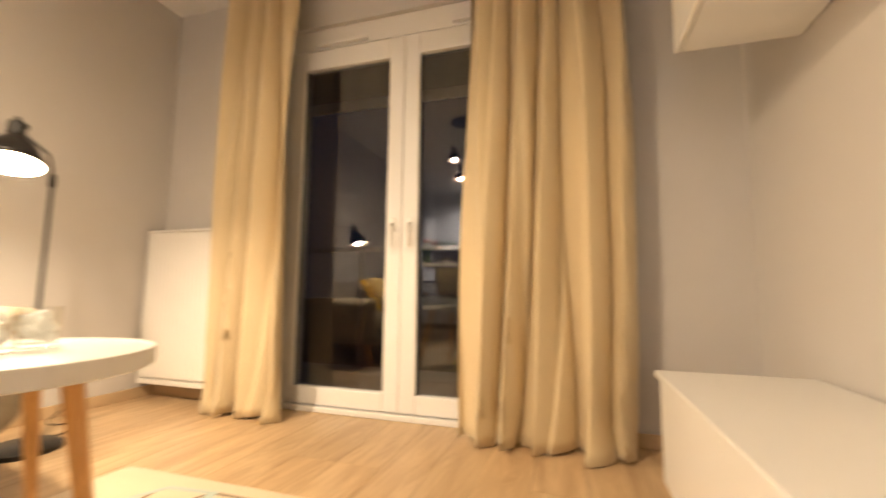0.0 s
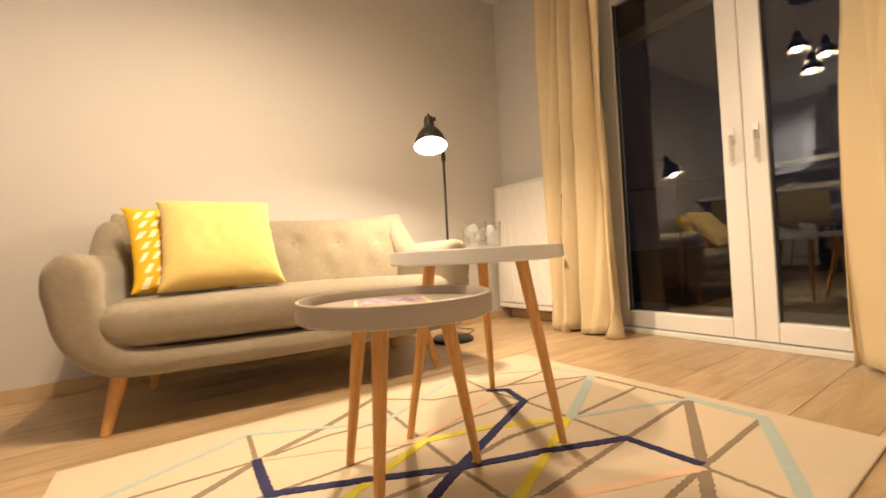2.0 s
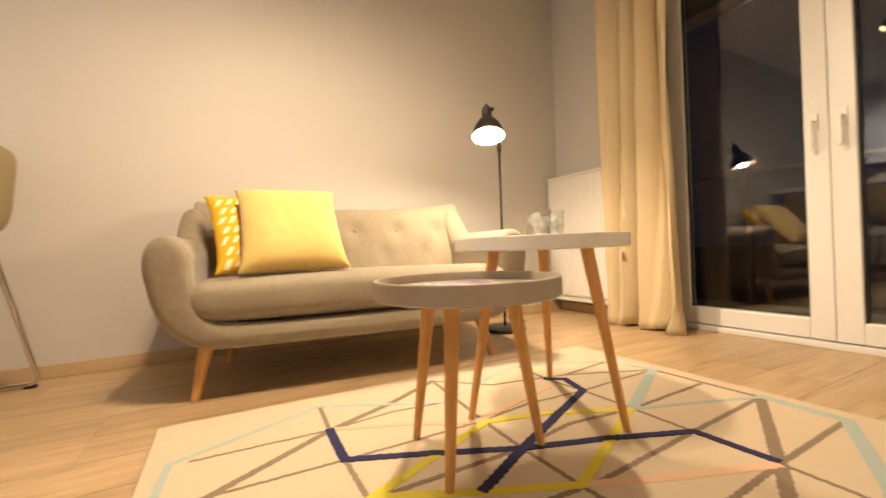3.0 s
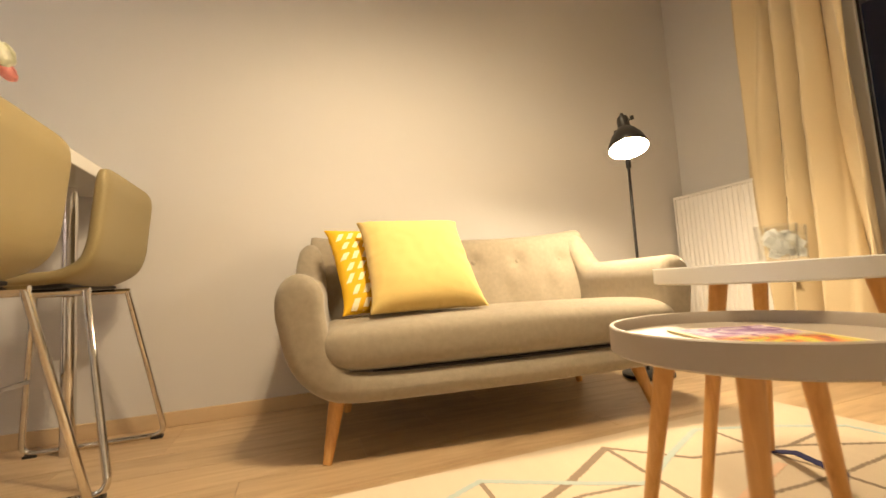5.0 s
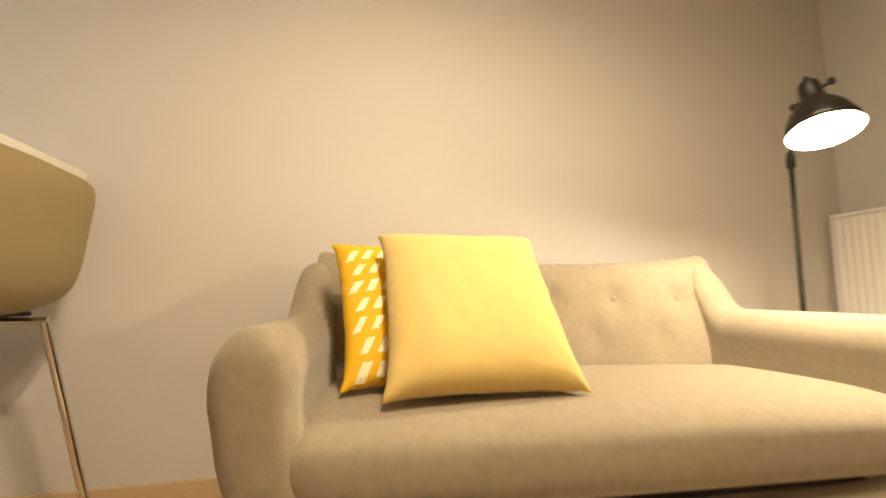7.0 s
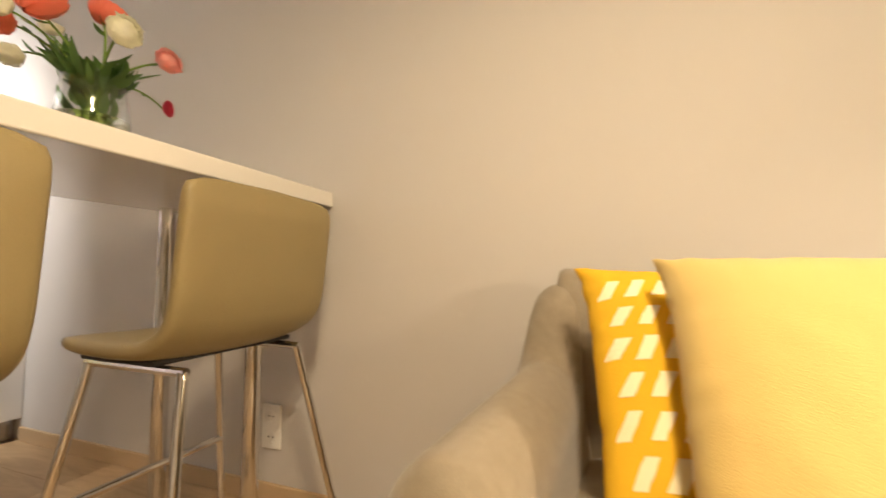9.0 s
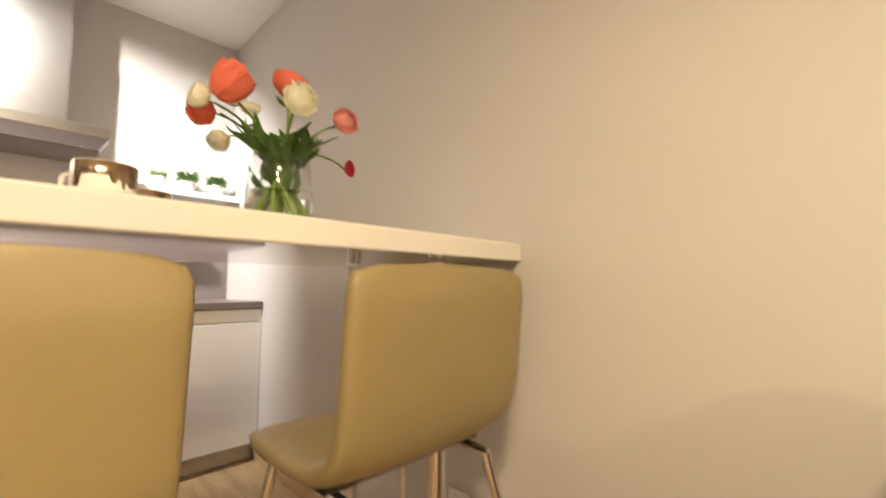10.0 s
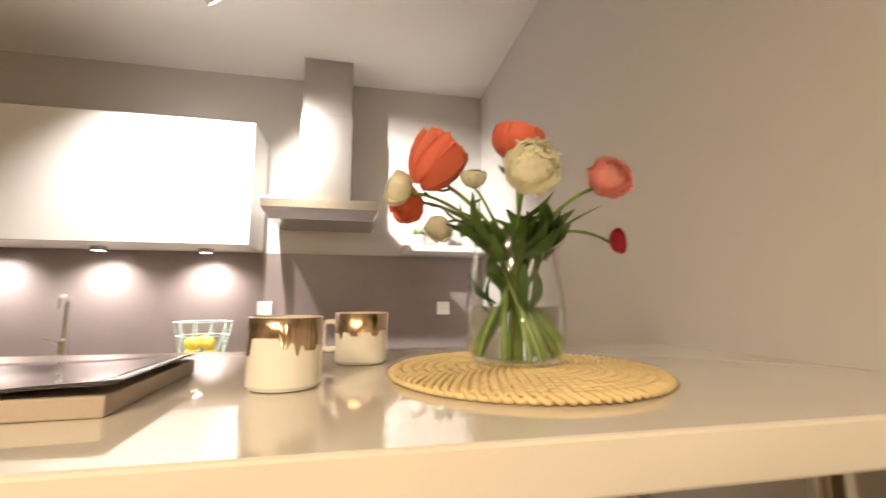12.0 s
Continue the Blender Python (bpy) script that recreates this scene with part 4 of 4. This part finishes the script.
mat_e = thing("placemat", (0.565, -3.640, BAR_Z + 0.0005), "round woven straw placemat under the flower vase", "placemat")
part("backing", lathe([(0.190, 0.0), (0.192, 0.002), (0.188, 0.0045)], 64), M_STRAW, mat_e, "fine straw ground")
for k in range(12):
    bm = bmesh.new()
    r0 = 0.010 + k * 0.0165
    waves = max(3, int(2 * math.pi * r0 / 0.026))
    for st_i in (0, 1):
        pts = []
        n = waves * 6
        for i in range(n + 1):
            t = 2 * math.pi * i / n
            w = waves * t + st_i * math.pi + k
            rr = r0 + 0.0085 * math.sin(w) + 0.0012 * noise.noise((k, i * 0.3, st_i))
            pts.append((rr * math.cos(t), rr * math.sin(t), 0.0068 + 0.0032 * math.cos(w + 0.6)))
        tube(pts, 0.0040, 5, bm)
    part("braid", bm, M_STRAW, mat_e, smooth=True, auto=180)

VX, VY, VZ = 0.565, -3.670, BAR_Z + 0.0125
vase = thing("vase", (VX, VY, VZ), "clear glass vase half full of water on the placemat", "vase")
outer = [(0.055, 0.0), (0.067, 0.004), (0.075, 0.020), (0.078, 0.045), (0.0785, 0.085), (0.072, 0.138), (0.062, 0.198)]
inner = [(r - 0.0025, z + (0.006 if z < 0.01 else 0)) for r, z in outer][::-1]
part("glass_body", lathe(outer + [(0.061, 0.1995)] + inner + [(0.001, 0.008)], 64), M_GLASS, vase, smooth=True)
water = [(0.001, 0.0083)] + [(r - 0.0029, z) for r, z in ((0.055, 0.0083), (0.069, 0.013), (0.0755, 0.022), (0.078, 0.045), (0.0784, 0.089))] + [(0.001, 0.089)]
body = part("water", lathe(water, 64), glass_mat("still_water", (0.97, 0.985, 0.96), 1.33), vase, "still water", smooth=True)
body.visible_shadow = False


def leaf(bm, base, tip, width, up, curl=0.15, n=7):
    a, b = Vector(base), Vector(tip)
    d = b - a
    side = d.cross(Vector(up)).normalized()
    nrm = side.cross(d).normalized()
    rows = []
    for i in range(n + 1):
        t = i / n
        c = a + d * t + nrm * curl * d.length * math.sin(math.pi * t) 
        w = width * math.sin(math.pi * min(1, t * 0.92 + 0.06)) ** 0.8 * (1 - 0.3 * t)
        rows.append([tuple(c - side * w + nrm * 0.25 * w), tuple(c), tuple(c + side * w + nrm * 0.25 * w)])
    return rings(rows, bm, close=False)


def bloom(parent, c, axis, R, layers, petals, material, seed, flat=1.0, open_=0.5):
    rnd = random.Random(seed)
    axis = Vector(axis).normalized()
    q = axis.to_track_quat("Z", "Y").to_matrix()
    core = lathe([(R * 0.05, -R * 0.74), (R * 0.50, -R * 0.50), (R * 0.64, 0.0), (R * 0.50, R * 0.38 * flat), (R * 0.22, R * 0.54 * flat), (R * 0.02, R * 0.58 * flat)], 14)
    bmesh.ops.transform(core, verts=core.verts, matrix=Matrix.Translation(c) @ q.to_4x4())
    bl = part("bloom", core, material, parent, smooth=True, auto=180)
    for L in range(layers):
        f = (L + 1) / layers
        rad = R * (0.62 + 0.38 * f)
        n = petals + (1 if L % 2 else 0)
        op_k = open_ ** 2
        for k in range(n):
            az0 = 2 * math.pi * (k + 0.5 * (L % 2)) / n + rnd.uniform(-0.15, 0.15)
            span = math.pi / n * 1.45
            th_top = radians(14 + 62 * f * open_ + rnd.uniform(-6, 6))
            rows = []
            for i in range(7):
                v = i / 6
                th = radians(168) + (th_top - radians(168)) * v
                row = []
                for j in range(7):
                    u = 2 * j / 6 - 1
                    wv = math.sin(math.pi * (0.12 + 0.80 * v)) ** 0.5
                    az = az0 + u * span * (0.45 + 0.55 * v)
                    edge = 1 - 0.16 * u * u * v
                    rr = rad * (1 + 0.05 * v * f + 0.13 * v * noise.noise((u * 2.4 + seed, v * 3, k + L * 7)) + 0.05 * v * v * noise.noise((u * 7 + seed, v * 6, k + L * 3)) + 0.065 * v ** 3 * f * math.sin(9 * u + k + seed) + 0.10 * f * max(0, v - 0.75) * 4 * op_k) * (0.96 + 0.06 * u * u)
                    tt = th + (1 - edge) * 1.1 + 0.16 * noise.noise((u * 4, k, seed + L)) * v
                    p = Vector((rr * math.sin(tt) * math.cos(az), rr * math.sin(tt) * math.sin(az), rr * math.cos(tt) * flat * 0.92))
                    row.append(tuple(Vector(c) + q @ p))
                rows.append(row)
            part("petal", rings(rows, close=False), material, bl, smooth=True, auto=180)
    return bl


FLOWERS = [
    ("large coral", M_CORAL, (0.701, -3.618, 1.407), (-0.55, 0.25, 0.80), 0.0385, 5, 8, 1.42, 0.66, 1),
    ("coral", M_CORAL, (0.579, -3.607, 1.440), (-0.15, 0.2, 1), 0.0380, 5, 7, 0.88, 0.60, 2),
    ("large cream", M_PALE, (0.601, -3.507, 1.364), (0.24, 0.95, -0.02), 0.0345, 7, 8, 0.80, 0.80, 3),
    ("salmon pink", M_PINK, (0.447, -3.574, 1.380), (0.15, 0.95, 0.2), 0.0310, 6, 8, 0.8, 0.95, 4),
    ("small crimson", M_RED, (0.338, -3.718, 1.309), (-0.6, 0.75, 0.05), 0.0220, 6, 8, 0.8, 0.9, 5),
    ("cream", M_PALE, (0.757, -3.646, 1.366), (0.9, 0.1, 0.25), 0.0260, 4, 5, 0.9, 0.6, 6),
    ("small cream", M_PALE, (0.658, -3.831, 1.340), (0.4, 0.5, -0.5), 0.0270, 4, 5, 0.9, 0.7, 7),
    ("cream", M_PALE, (0.590, -3.813, 1.444), (0.1, 0.5, 0.9), 0.0250, 4, 5, 0.9, 0.7, 8),
    ("coral", M_CORAL, (0.737, -3.696, 1.353), (0.6, 0.5, -0.25), 0.0300, 2, 5, 0.9, 0.6, 9),
]
rnd = random.Random(21)
for nm, m, c, ax, R, L, P, fl_, op, seed in FLOWERS:
    e = thing("flower", (0, 0, 0), nm + " ranunculus on a green stem in the glass vase", "flower", "flowers in the glass vase")
    c = Vector(c)
    ax = Vector(ax).normalized()
    neck = c - ax * R * 0.8
    dx, dy = c.x - VX, c.y - VY
    dd = max(0.05, math.hypot(dx, dy))
    rim_p = Vector((VX + dx / dd * 0.036 * rnd.uniform(0.5, 1), VY + dy / dd * 0.036 * rnd.uniform(0.5, 1), VZ + 0.190))
    foot = Vector((VX - dx / dd * rnd.uniform(0.045, 0.068) + rnd.uniform(-0.008, 0.008), VY - dy / dd * rnd.uniform(0.03, 0.05), VZ + 0.014))
    pts = []
    for i in range(19):
        t = i / 18
        if t < 0.5:
            pts.append(foot.lerp(rim_p, t * 2))
        else:
            k = (t - 0.5) * 2
            pts.append(rim_p.lerp(rim_p + (rim_p - foot) * 0.45, k).lerp(neck, k ** 1.2))
    part("stem", tube(pts, 0.0046, 8, None, 0.0024), M_STEM, e, "slender green stem", smooth=True)
    bm = bmesh.new()
    for k in range(5):
        a = 2 * math.pi * k / 5
        side = ax.orthogonal().normalized()
        side.rotate(Matrix.Rotation(a, 3, ax))
        leaf(bm, neck, neck + side * R * 0.75 + ax * R * 0.25, R * 0.22, ax, 0.1, 4)
    part("sepals", bm, M_STEM, e, smooth=True, auto=180)
    for k in range(3):
        p = pts[8 + k * 3 if k < 2 else 15]
        a = math.atan2(dy, dx) + rnd.uniform(-1.3, 1.3)
        ln = rnd.uniform(0.05, 0.085) * (0.6 if k == 2 else 1)
        tip = p + Vector((math.cos(a) * ln * 0.75, math.sin(a) * ln * 0.75, ln * rnd.uniform(-0.1, 0.7)))
        if tip.x > 0.47 or c.x < 0.5:
            part("leaf", leaf(bmesh.new(), p, tip, rnd.uniform(0.009, 0.014) * (0.7 if k == 2 else 1), (0, 0, 1), -0.12), M_LEAF, e, "dark green leaf", smooth=True, auto=180)
    bloom(e, c, ax, R, L, P, m, seed, fl_, op)
extra = thing("cut_stems", (VX, VY, VZ), "bundle of green leafless stems standing in the vase water", "stems")
for k in range(6):
    a = 2 * math.pi * k / 6 + rnd.uniform(-0.2, 0.2)
    p0 = Vector((0.054 * math.cos(a), 0.054 * math.sin(a), 0.012))
    p1 = Vector((-0.034 * math.cos(a + 0.5), -0.034 * math.sin(a + 0.5), 0.175 + rnd.uniform(0, 0.03)))
    mid = p0.lerp(p1, 0.5) + Vector((rnd.uniform(-0.006, 0.006), rnd.uniform(-0.006, 0.006), 0))
    part("stem", tube([p0.lerp(mid, t).lerp(mid.lerp(p1, t), t) for t in np.linspace(0, 1, 9)], 0.0048, 8, None, 0.0036), M_STEM, extra, smooth=True)
spray = thing("foliage", (VX, VY, VZ), "dense dark green leaves filling the neck of the vase", "leaves")
for k in range(84):
    a = rnd.uniform(0, 2 * math.pi)
    inside = k % 5 == 0
    r0 = rnd.uniform(0.0, 0.035) if inside else rnd.uniform(0.015, 0.058)
    z0 = rnd.uniform(0.07, 0.13) if inside else rnd.uniform(0.155, 0.195)
    ln = rnd.uniform(0.06, 0.09) if inside else rnd.uniform(0.055, 0.105)
    b0 = Vector((r0 * math.cos(a), r0 * math.sin(a), z0))
    out = 0.2 if inside else rnd.uniform(0.25, 0.95)
    tip = b0 + Vector((math.cos(a) * ln * out, math.sin(a) * ln * out, ln * (1 - out * 0.55)))
    side = (-math.sin(a + rnd.uniform(-0.8, 0.8)), math.cos(a + rnd.uniform(-0.8, 0.8)), 0.3)
    up = Vector(side).cross(tip - b0)
    if k > 70:
        tip = b0 + Vector((0.085, 0.01, 0.06)).lerp(Vector((-0.06, 0.03, 0.05)), rnd.random()) * rnd.uniform(0.8, 1.1)
    part("leaf", leaf(bmesh.new(), b0, tip, rnd.uniform(0.009, 0.017), up, rnd.uniform(-0.2, 0.2)), M_LEAF, spray, smooth=True, auto=180)

M_COVER = mat("dark_glossy_cover", (0.05, 0.045, 0.05), 0.12, var=0.9, scale=5, fine=20, bump=0.0, coat=0.6)
book = thing("magazine", (1.197, -3.612, BAR_Z + 0.0005), "thick magazine with curled dark glossy cover on the bar counter", "magazine", rz=3)
part("page_block", box((-0.15, -0.13, 0.0), (0.15, 0.13, 0.020)), M_PAPER, book, bevel=0.002)
rows = []
for i in range(15):
    x = -0.155 + 0.31 * i / 14
    lift = 0.009 * max(0, (14 - i - 5) / 9) ** 2
    rows.append([(x, y, 0.0212 + lift + 0.006 * math.sin(i * 0.5) * (0.5 + y * 4) ** 2 * 0.5) for y in np.linspace(-0.135, 0.135, 9)])
cv = part("cover", rings(rows, close=False), M_COVER, book, "dark glossy curled cover", smooth=True, auto=180)
md = cv.modifiers.new("thick", "SOLIDIFY")
md.thickness = 0.0006

# ---- things on the side tables ----


def tumbler(x, y, z, seed):
    e = thing("drinking_glass", (x, y, z), "clear glass tumbler with water and ice on the white table", "drinking glass", "glasses on the white table")
    part("glass_body", lathe([(0.034, 0.0), (0.037, 0.002), (0.0415, 0.088), (0.0405, 0.089), (0.0395, 0.088), (0.0345, 0.010), (0.001, 0.009)], 40), M_TUMBLER, e, smooth=True)
    part("water", lathe([(0.0386, 0.070), (0.0375, 0.0692), (0.001, 0.0690)], 40, caps=(False, True)), M_WATER, e, smooth=True)
    r = random.Random(seed)
    for k in range(8):
        bm = box((-0.011, -0.011, -0.011), (0.011, 0.011, 0.011))
        bmesh.ops.transform(bm, verts=bm.verts, matrix=pose(r.uniform(-0.017, 0.017), r.uniform(-0.017, 0.017), 0.024 + 0.0062 * k, r.uniform(0, 90), r.uniform(0, 90), r.uniform(0, 90)))
        part("ice_cube", bm, M_ICE, e, "frosted ice cube", bevel=0.003)


M_ICE = mat("ice", (0.90, 0.90, 0.88), 0.25, trans=0.0, var=0, bump=0, ior=1.31)
thin(M_ICE, (0.93, 0.94, 0.93), 0.5)
tumbler(1.565, -1.59, 0.5565, 1)
tumbler(1.535, -1.505, 0.5565, 2)

mg = thing("booklet", (1.78, -1.995, 0.4445), "small booklet with colourful fruit cover on the grey table", "booklet", rz=68)
M_MCOV = mat("pale_yellow_cover", (0.80, 0.70, 0.40), 0.35, var=0.08, bump=0)
part("cover", box((-0.085, -0.12, 0), (0.085, 0.12, 0.004)), M_MCOV, mg, bevel=0.001)
M_PICTURE = mat("printed_fruit_picture", (0.5, 0.4, 0.4), 0.3, var=0.0, bump=0.0)
nt = M_PICTURE.node_tree
n, l = nt.nodes, nt.links
tc, sep = n.new("ShaderNodeTexCoord"), n.new("ShaderNodeSeparateXYZ")
l.new(tc.outputs["Object"], sep.inputs[0])
tex = n.new("ShaderNodeTexNoise")
tex.inputs["Scale"].default_value, tex.inputs["Detail"].default_value, tex.inputs["Distortion"].default_value = 24, 2, 1.6
l.new(tc.outputs["Object"], tex.inputs["Vector"])
ramps = []
for stops in (((0.30, (0.10, 0.02, 0.16)), (0.42, (0.28, 0.10, 0.42)), (0.50, (0.62, 0.50, 0.68)), (0.58, (0.82, 0.76, 0.78)), (0.66, (0.35, 0.16, 0.50))),
              ((0.32, (0.06, 0.02, 0.07)), (0.42, (0.60, 0.10, 0.02)), (0.49, (0.85, 0.34, 0.03)), (0.55, (0.30, 0.42, 0.04)), (0.62, (0.85, 0.66, 0.05)), (0.72, (0.10, 0.03, 0.10)))):
    r = n.new("ShaderNodeValToRGB")
    while len(r.color_ramp.elements) < len(stops):
        r.color_ramp.elements.new(0.5)
    for el, (pos, col) in zip(r.color_ramp.elements, stops):
        el.position, el.color = pos, (*col, 1)
    l.new(tex.outputs["Fac"], r.inputs[0])
    ramps.append(r)
half = n.new("ShaderNodeMapRange")
half.inputs["From Min"].default_value, half.inputs["From Max"].default_value = -0.02, 0.02
l.new(sep.outputs["Y"], half.inputs["Value"])
mixed = n.new("ShaderNodeMix")
mixed.data_type = "RGBA"
l.new(half.outputs[0], mixed.inputs[0])
l.new(ramps[1].outputs[0], mixed.inputs[6])
l.new(ramps[0].outputs[0], mixed.inputs[7])
l.new(mixed.outputs[2], n["Principled BSDF"].inputs["Base Color"])
part("picture", box((-0.076, -0.110, 0.0041), (0.074, 0.110, 0.0046)), M_PICTURE, mg, "colourful print of purple flowers and fruit")

# ---- kitchen small things ----


def pot_plant(x, kind_, seed):
    e = thing("potted_plant", (x, KIT_S + 0.115, 1.5435), ("small green grass plant in a pale pink pot on the shelf" if kind_ == "grass" else "small bushy green plant in a white pot on the shelf"), "potted plant", "potted plants on the shelf")
    part("pot", lathe([(0.030, 0.0), (0.033, 0.002), (0.043, 0.068), (0.041, 0.070), (0.039, 0.066), (0.037, 0.055), (0.001, 0.055)], 32), M_PINKPOT if kind_ == "grass" else M_POT, e, smooth=True)
    r = random.Random(seed)
    bm = bmesh.new()
    for i in range(320 if kind_ == "grass" else 230):
        a, rr = r.uniform(0, 2 * math.pi), 0.034 * math.sqrt(r.random())
        b = Vector((rr * math.cos(a), rr * math.sin(a), 0.056))
        if kind_ == "grass":
            leaf(bm, b, b + Vector((math.cos(a) * r.uniform(0, 0.032), math.sin(a) * r.uniform(0, 0.032), r.uniform(0.04, 0.072))), 0.0012, (1, 0.2, 0), 0.08, 3)
        else:
            b += Vector((math.cos(a) * 0.018, math.sin(a) * 0.018, r.uniform(0, 0.045)))
            leaf(bm, b, b + Vector((math.cos(a) * r.uniform(0.01, 0.034), math.sin(a) * r.uniform(0.01, 0.034), r.uniform(0.005, 0.035))), 0.006, (0, 0, 1), 0.15, 4)
    part("foliage", bm, M_GRASS if kind_ == "grass" else M_LEAF, e, "tufted green foliage", smooth=True, auto=180)


pot_plant(0.440, "grass", 1)
pot_plant(0.290, "bush", 2)
pot_plant(0.125, "bush", 3)

tap = thing("kitchen_tap", (2.294, -5.56, 0.881), "chrome kitchen mixer tap on the worktop", "tap")
part("body", lathe([(0.026, 0.0), (0.026, 0.008), (0.020, 0.012), (0.020, 0.12), (0.012, 0.13)], 24), M_CHROME, tap, smooth=True)
part("spout", tube(bend([(0, 0, 0.07), (0, 0, 0.33), (0, 0.05, 0.355), (0, 0.06, 0.28)], 0.05, 6), 0.011, 14), M_CHROME, tap, smooth=True)
part("lever", tube([(0.018, 0, 0.10), (0.075, 0.01, 0.135)], 0.006, 10), M_CHROME, tap, smooth=True)

bowl = thing("wire_bowl", (1.600, -5.44, 0.881), "mint green wire fruit bowl with lemons on the worktop", "bowl")
for r0, z0 in ((0.095, 0.004), (0.135, 0.215)):
    part("hoop", tube([(r0 * math.cos(a), r0 * math.sin(a), z0) for a in np.linspace(0, 2 * math.pi, 49)], 0.003, 6), M_MINT, bowl, smooth=True)
part("middle_hoop", tube([(0.124 * math.cos(a), 0.124 * math.sin(a), 0.145) for a in np.linspace(0, 2 * math.pi, 49)], 0.002, 6), M_MINT, bowl, smooth=True)
for k in range(10):
    a0, a1 = 2 * math.pi * k / 10, 2 * math.pi * (k + 0.5) / 10
    for p, q_ in ((a0, a1), (2 * math.pi * (k + 1) / 10, a1)):
        part("wire", tube([(0.095 * math.cos(p), 0.095 * math.sin(p), 0.004), (0.135 * math.cos(q_), 0.135 * math.sin(q_), 0.215)], 0.0022, 5), M_MINT, bowl)
part("bottom_plate", lathe([(0.094, 0.001), (0.094, 0.004)], 32), M_MINT, bowl)
for x, y, z in ((1.555, -5.40, 0.922), (1.640, -5.395, 0.922), (1.575, -5.485, 0.922), (1.655, -5.475, 0.922), (1.565, -5.42, 0.985), (1.64, -5.42, 0.985), (1.60, -5.48, 0.99)):
    e = thing("lemon", (x, y, z), "ripe yellow lemon in the wire bowl", "lemon", "lemons in the wire bowl", rz=x * 3000 % 180)
    bm = lathe([(0.003, -0.045), (0.010, -0.040), (0.026, -0.028), (0.035, 0.0), (0.026, 0.028), (0.010, 0.040), (0.003, 0.045)], 20)
    bmesh.ops.rotate(bm, verts=bm.verts, matrix=Matrix.Rotation(radians(80), 3, "X"))
    part("fruit", bm, M_LEMON, e, smooth=True, auto=180)

# ---- floor planks ----
floor = new("floor")
tagged(floor, "light oak plank floor with fine joints", kind="structure")
rnd = random.Random(3)
meshes = {}
PW, PL = 0.192, 1.285


def plank_mesh(w, l):
    key = (round(w, 3), round(l, 3))
    if key not in meshes:
        bm = bmesh.new()
        e_ = 0.0005
        rows = [[(e_ if z < 0 else e_ + 0.001, (e_ if z < 0 else e_ + 0.0004), z), (w - (e_ if z < 0 else e_ + 0.0004), (e_ if z < 0 else e_ + 0.0004), z),
                 (w - (e_ if z < 0 else e_ + 0.0004), l - (e_ if z < 0 else e_ + 0.0004), z), ((e_ if z < 0 else e_ + 0.0004), l - (e_ if z < 0 else e_ + 0.0004), z)] for z in (-0.012, -0.001, 0.0)]
        rings(rows, bm)
        me = bpy.data.meshes.new("plank")
        bm.normal_update()
        bm.to_mesh(me)
        bm.free()
        me.materials.append(M_PLANK)
        meshes[key] = me
    return meshes[key]


x = 0.0
while x < 4.6:
    w = min(PW, 4.6 - x)
    y = 0.03 - rnd.choice((0.0, 0.3, 0.6, 0.9))
    top_y = 0.03
    while top_y > KIT_S:
        bot = max(KIT_S, y - PL if top_y < 0.03 else y - 0.3)
        if top_y - bot > 0.02:
            ob = new("plank", plank_mesh(w, top_y - bot))
            ob.location = (x, bot, 0)
            ob.parent = floor
        top_y = bot
        y = bot
    x += PW
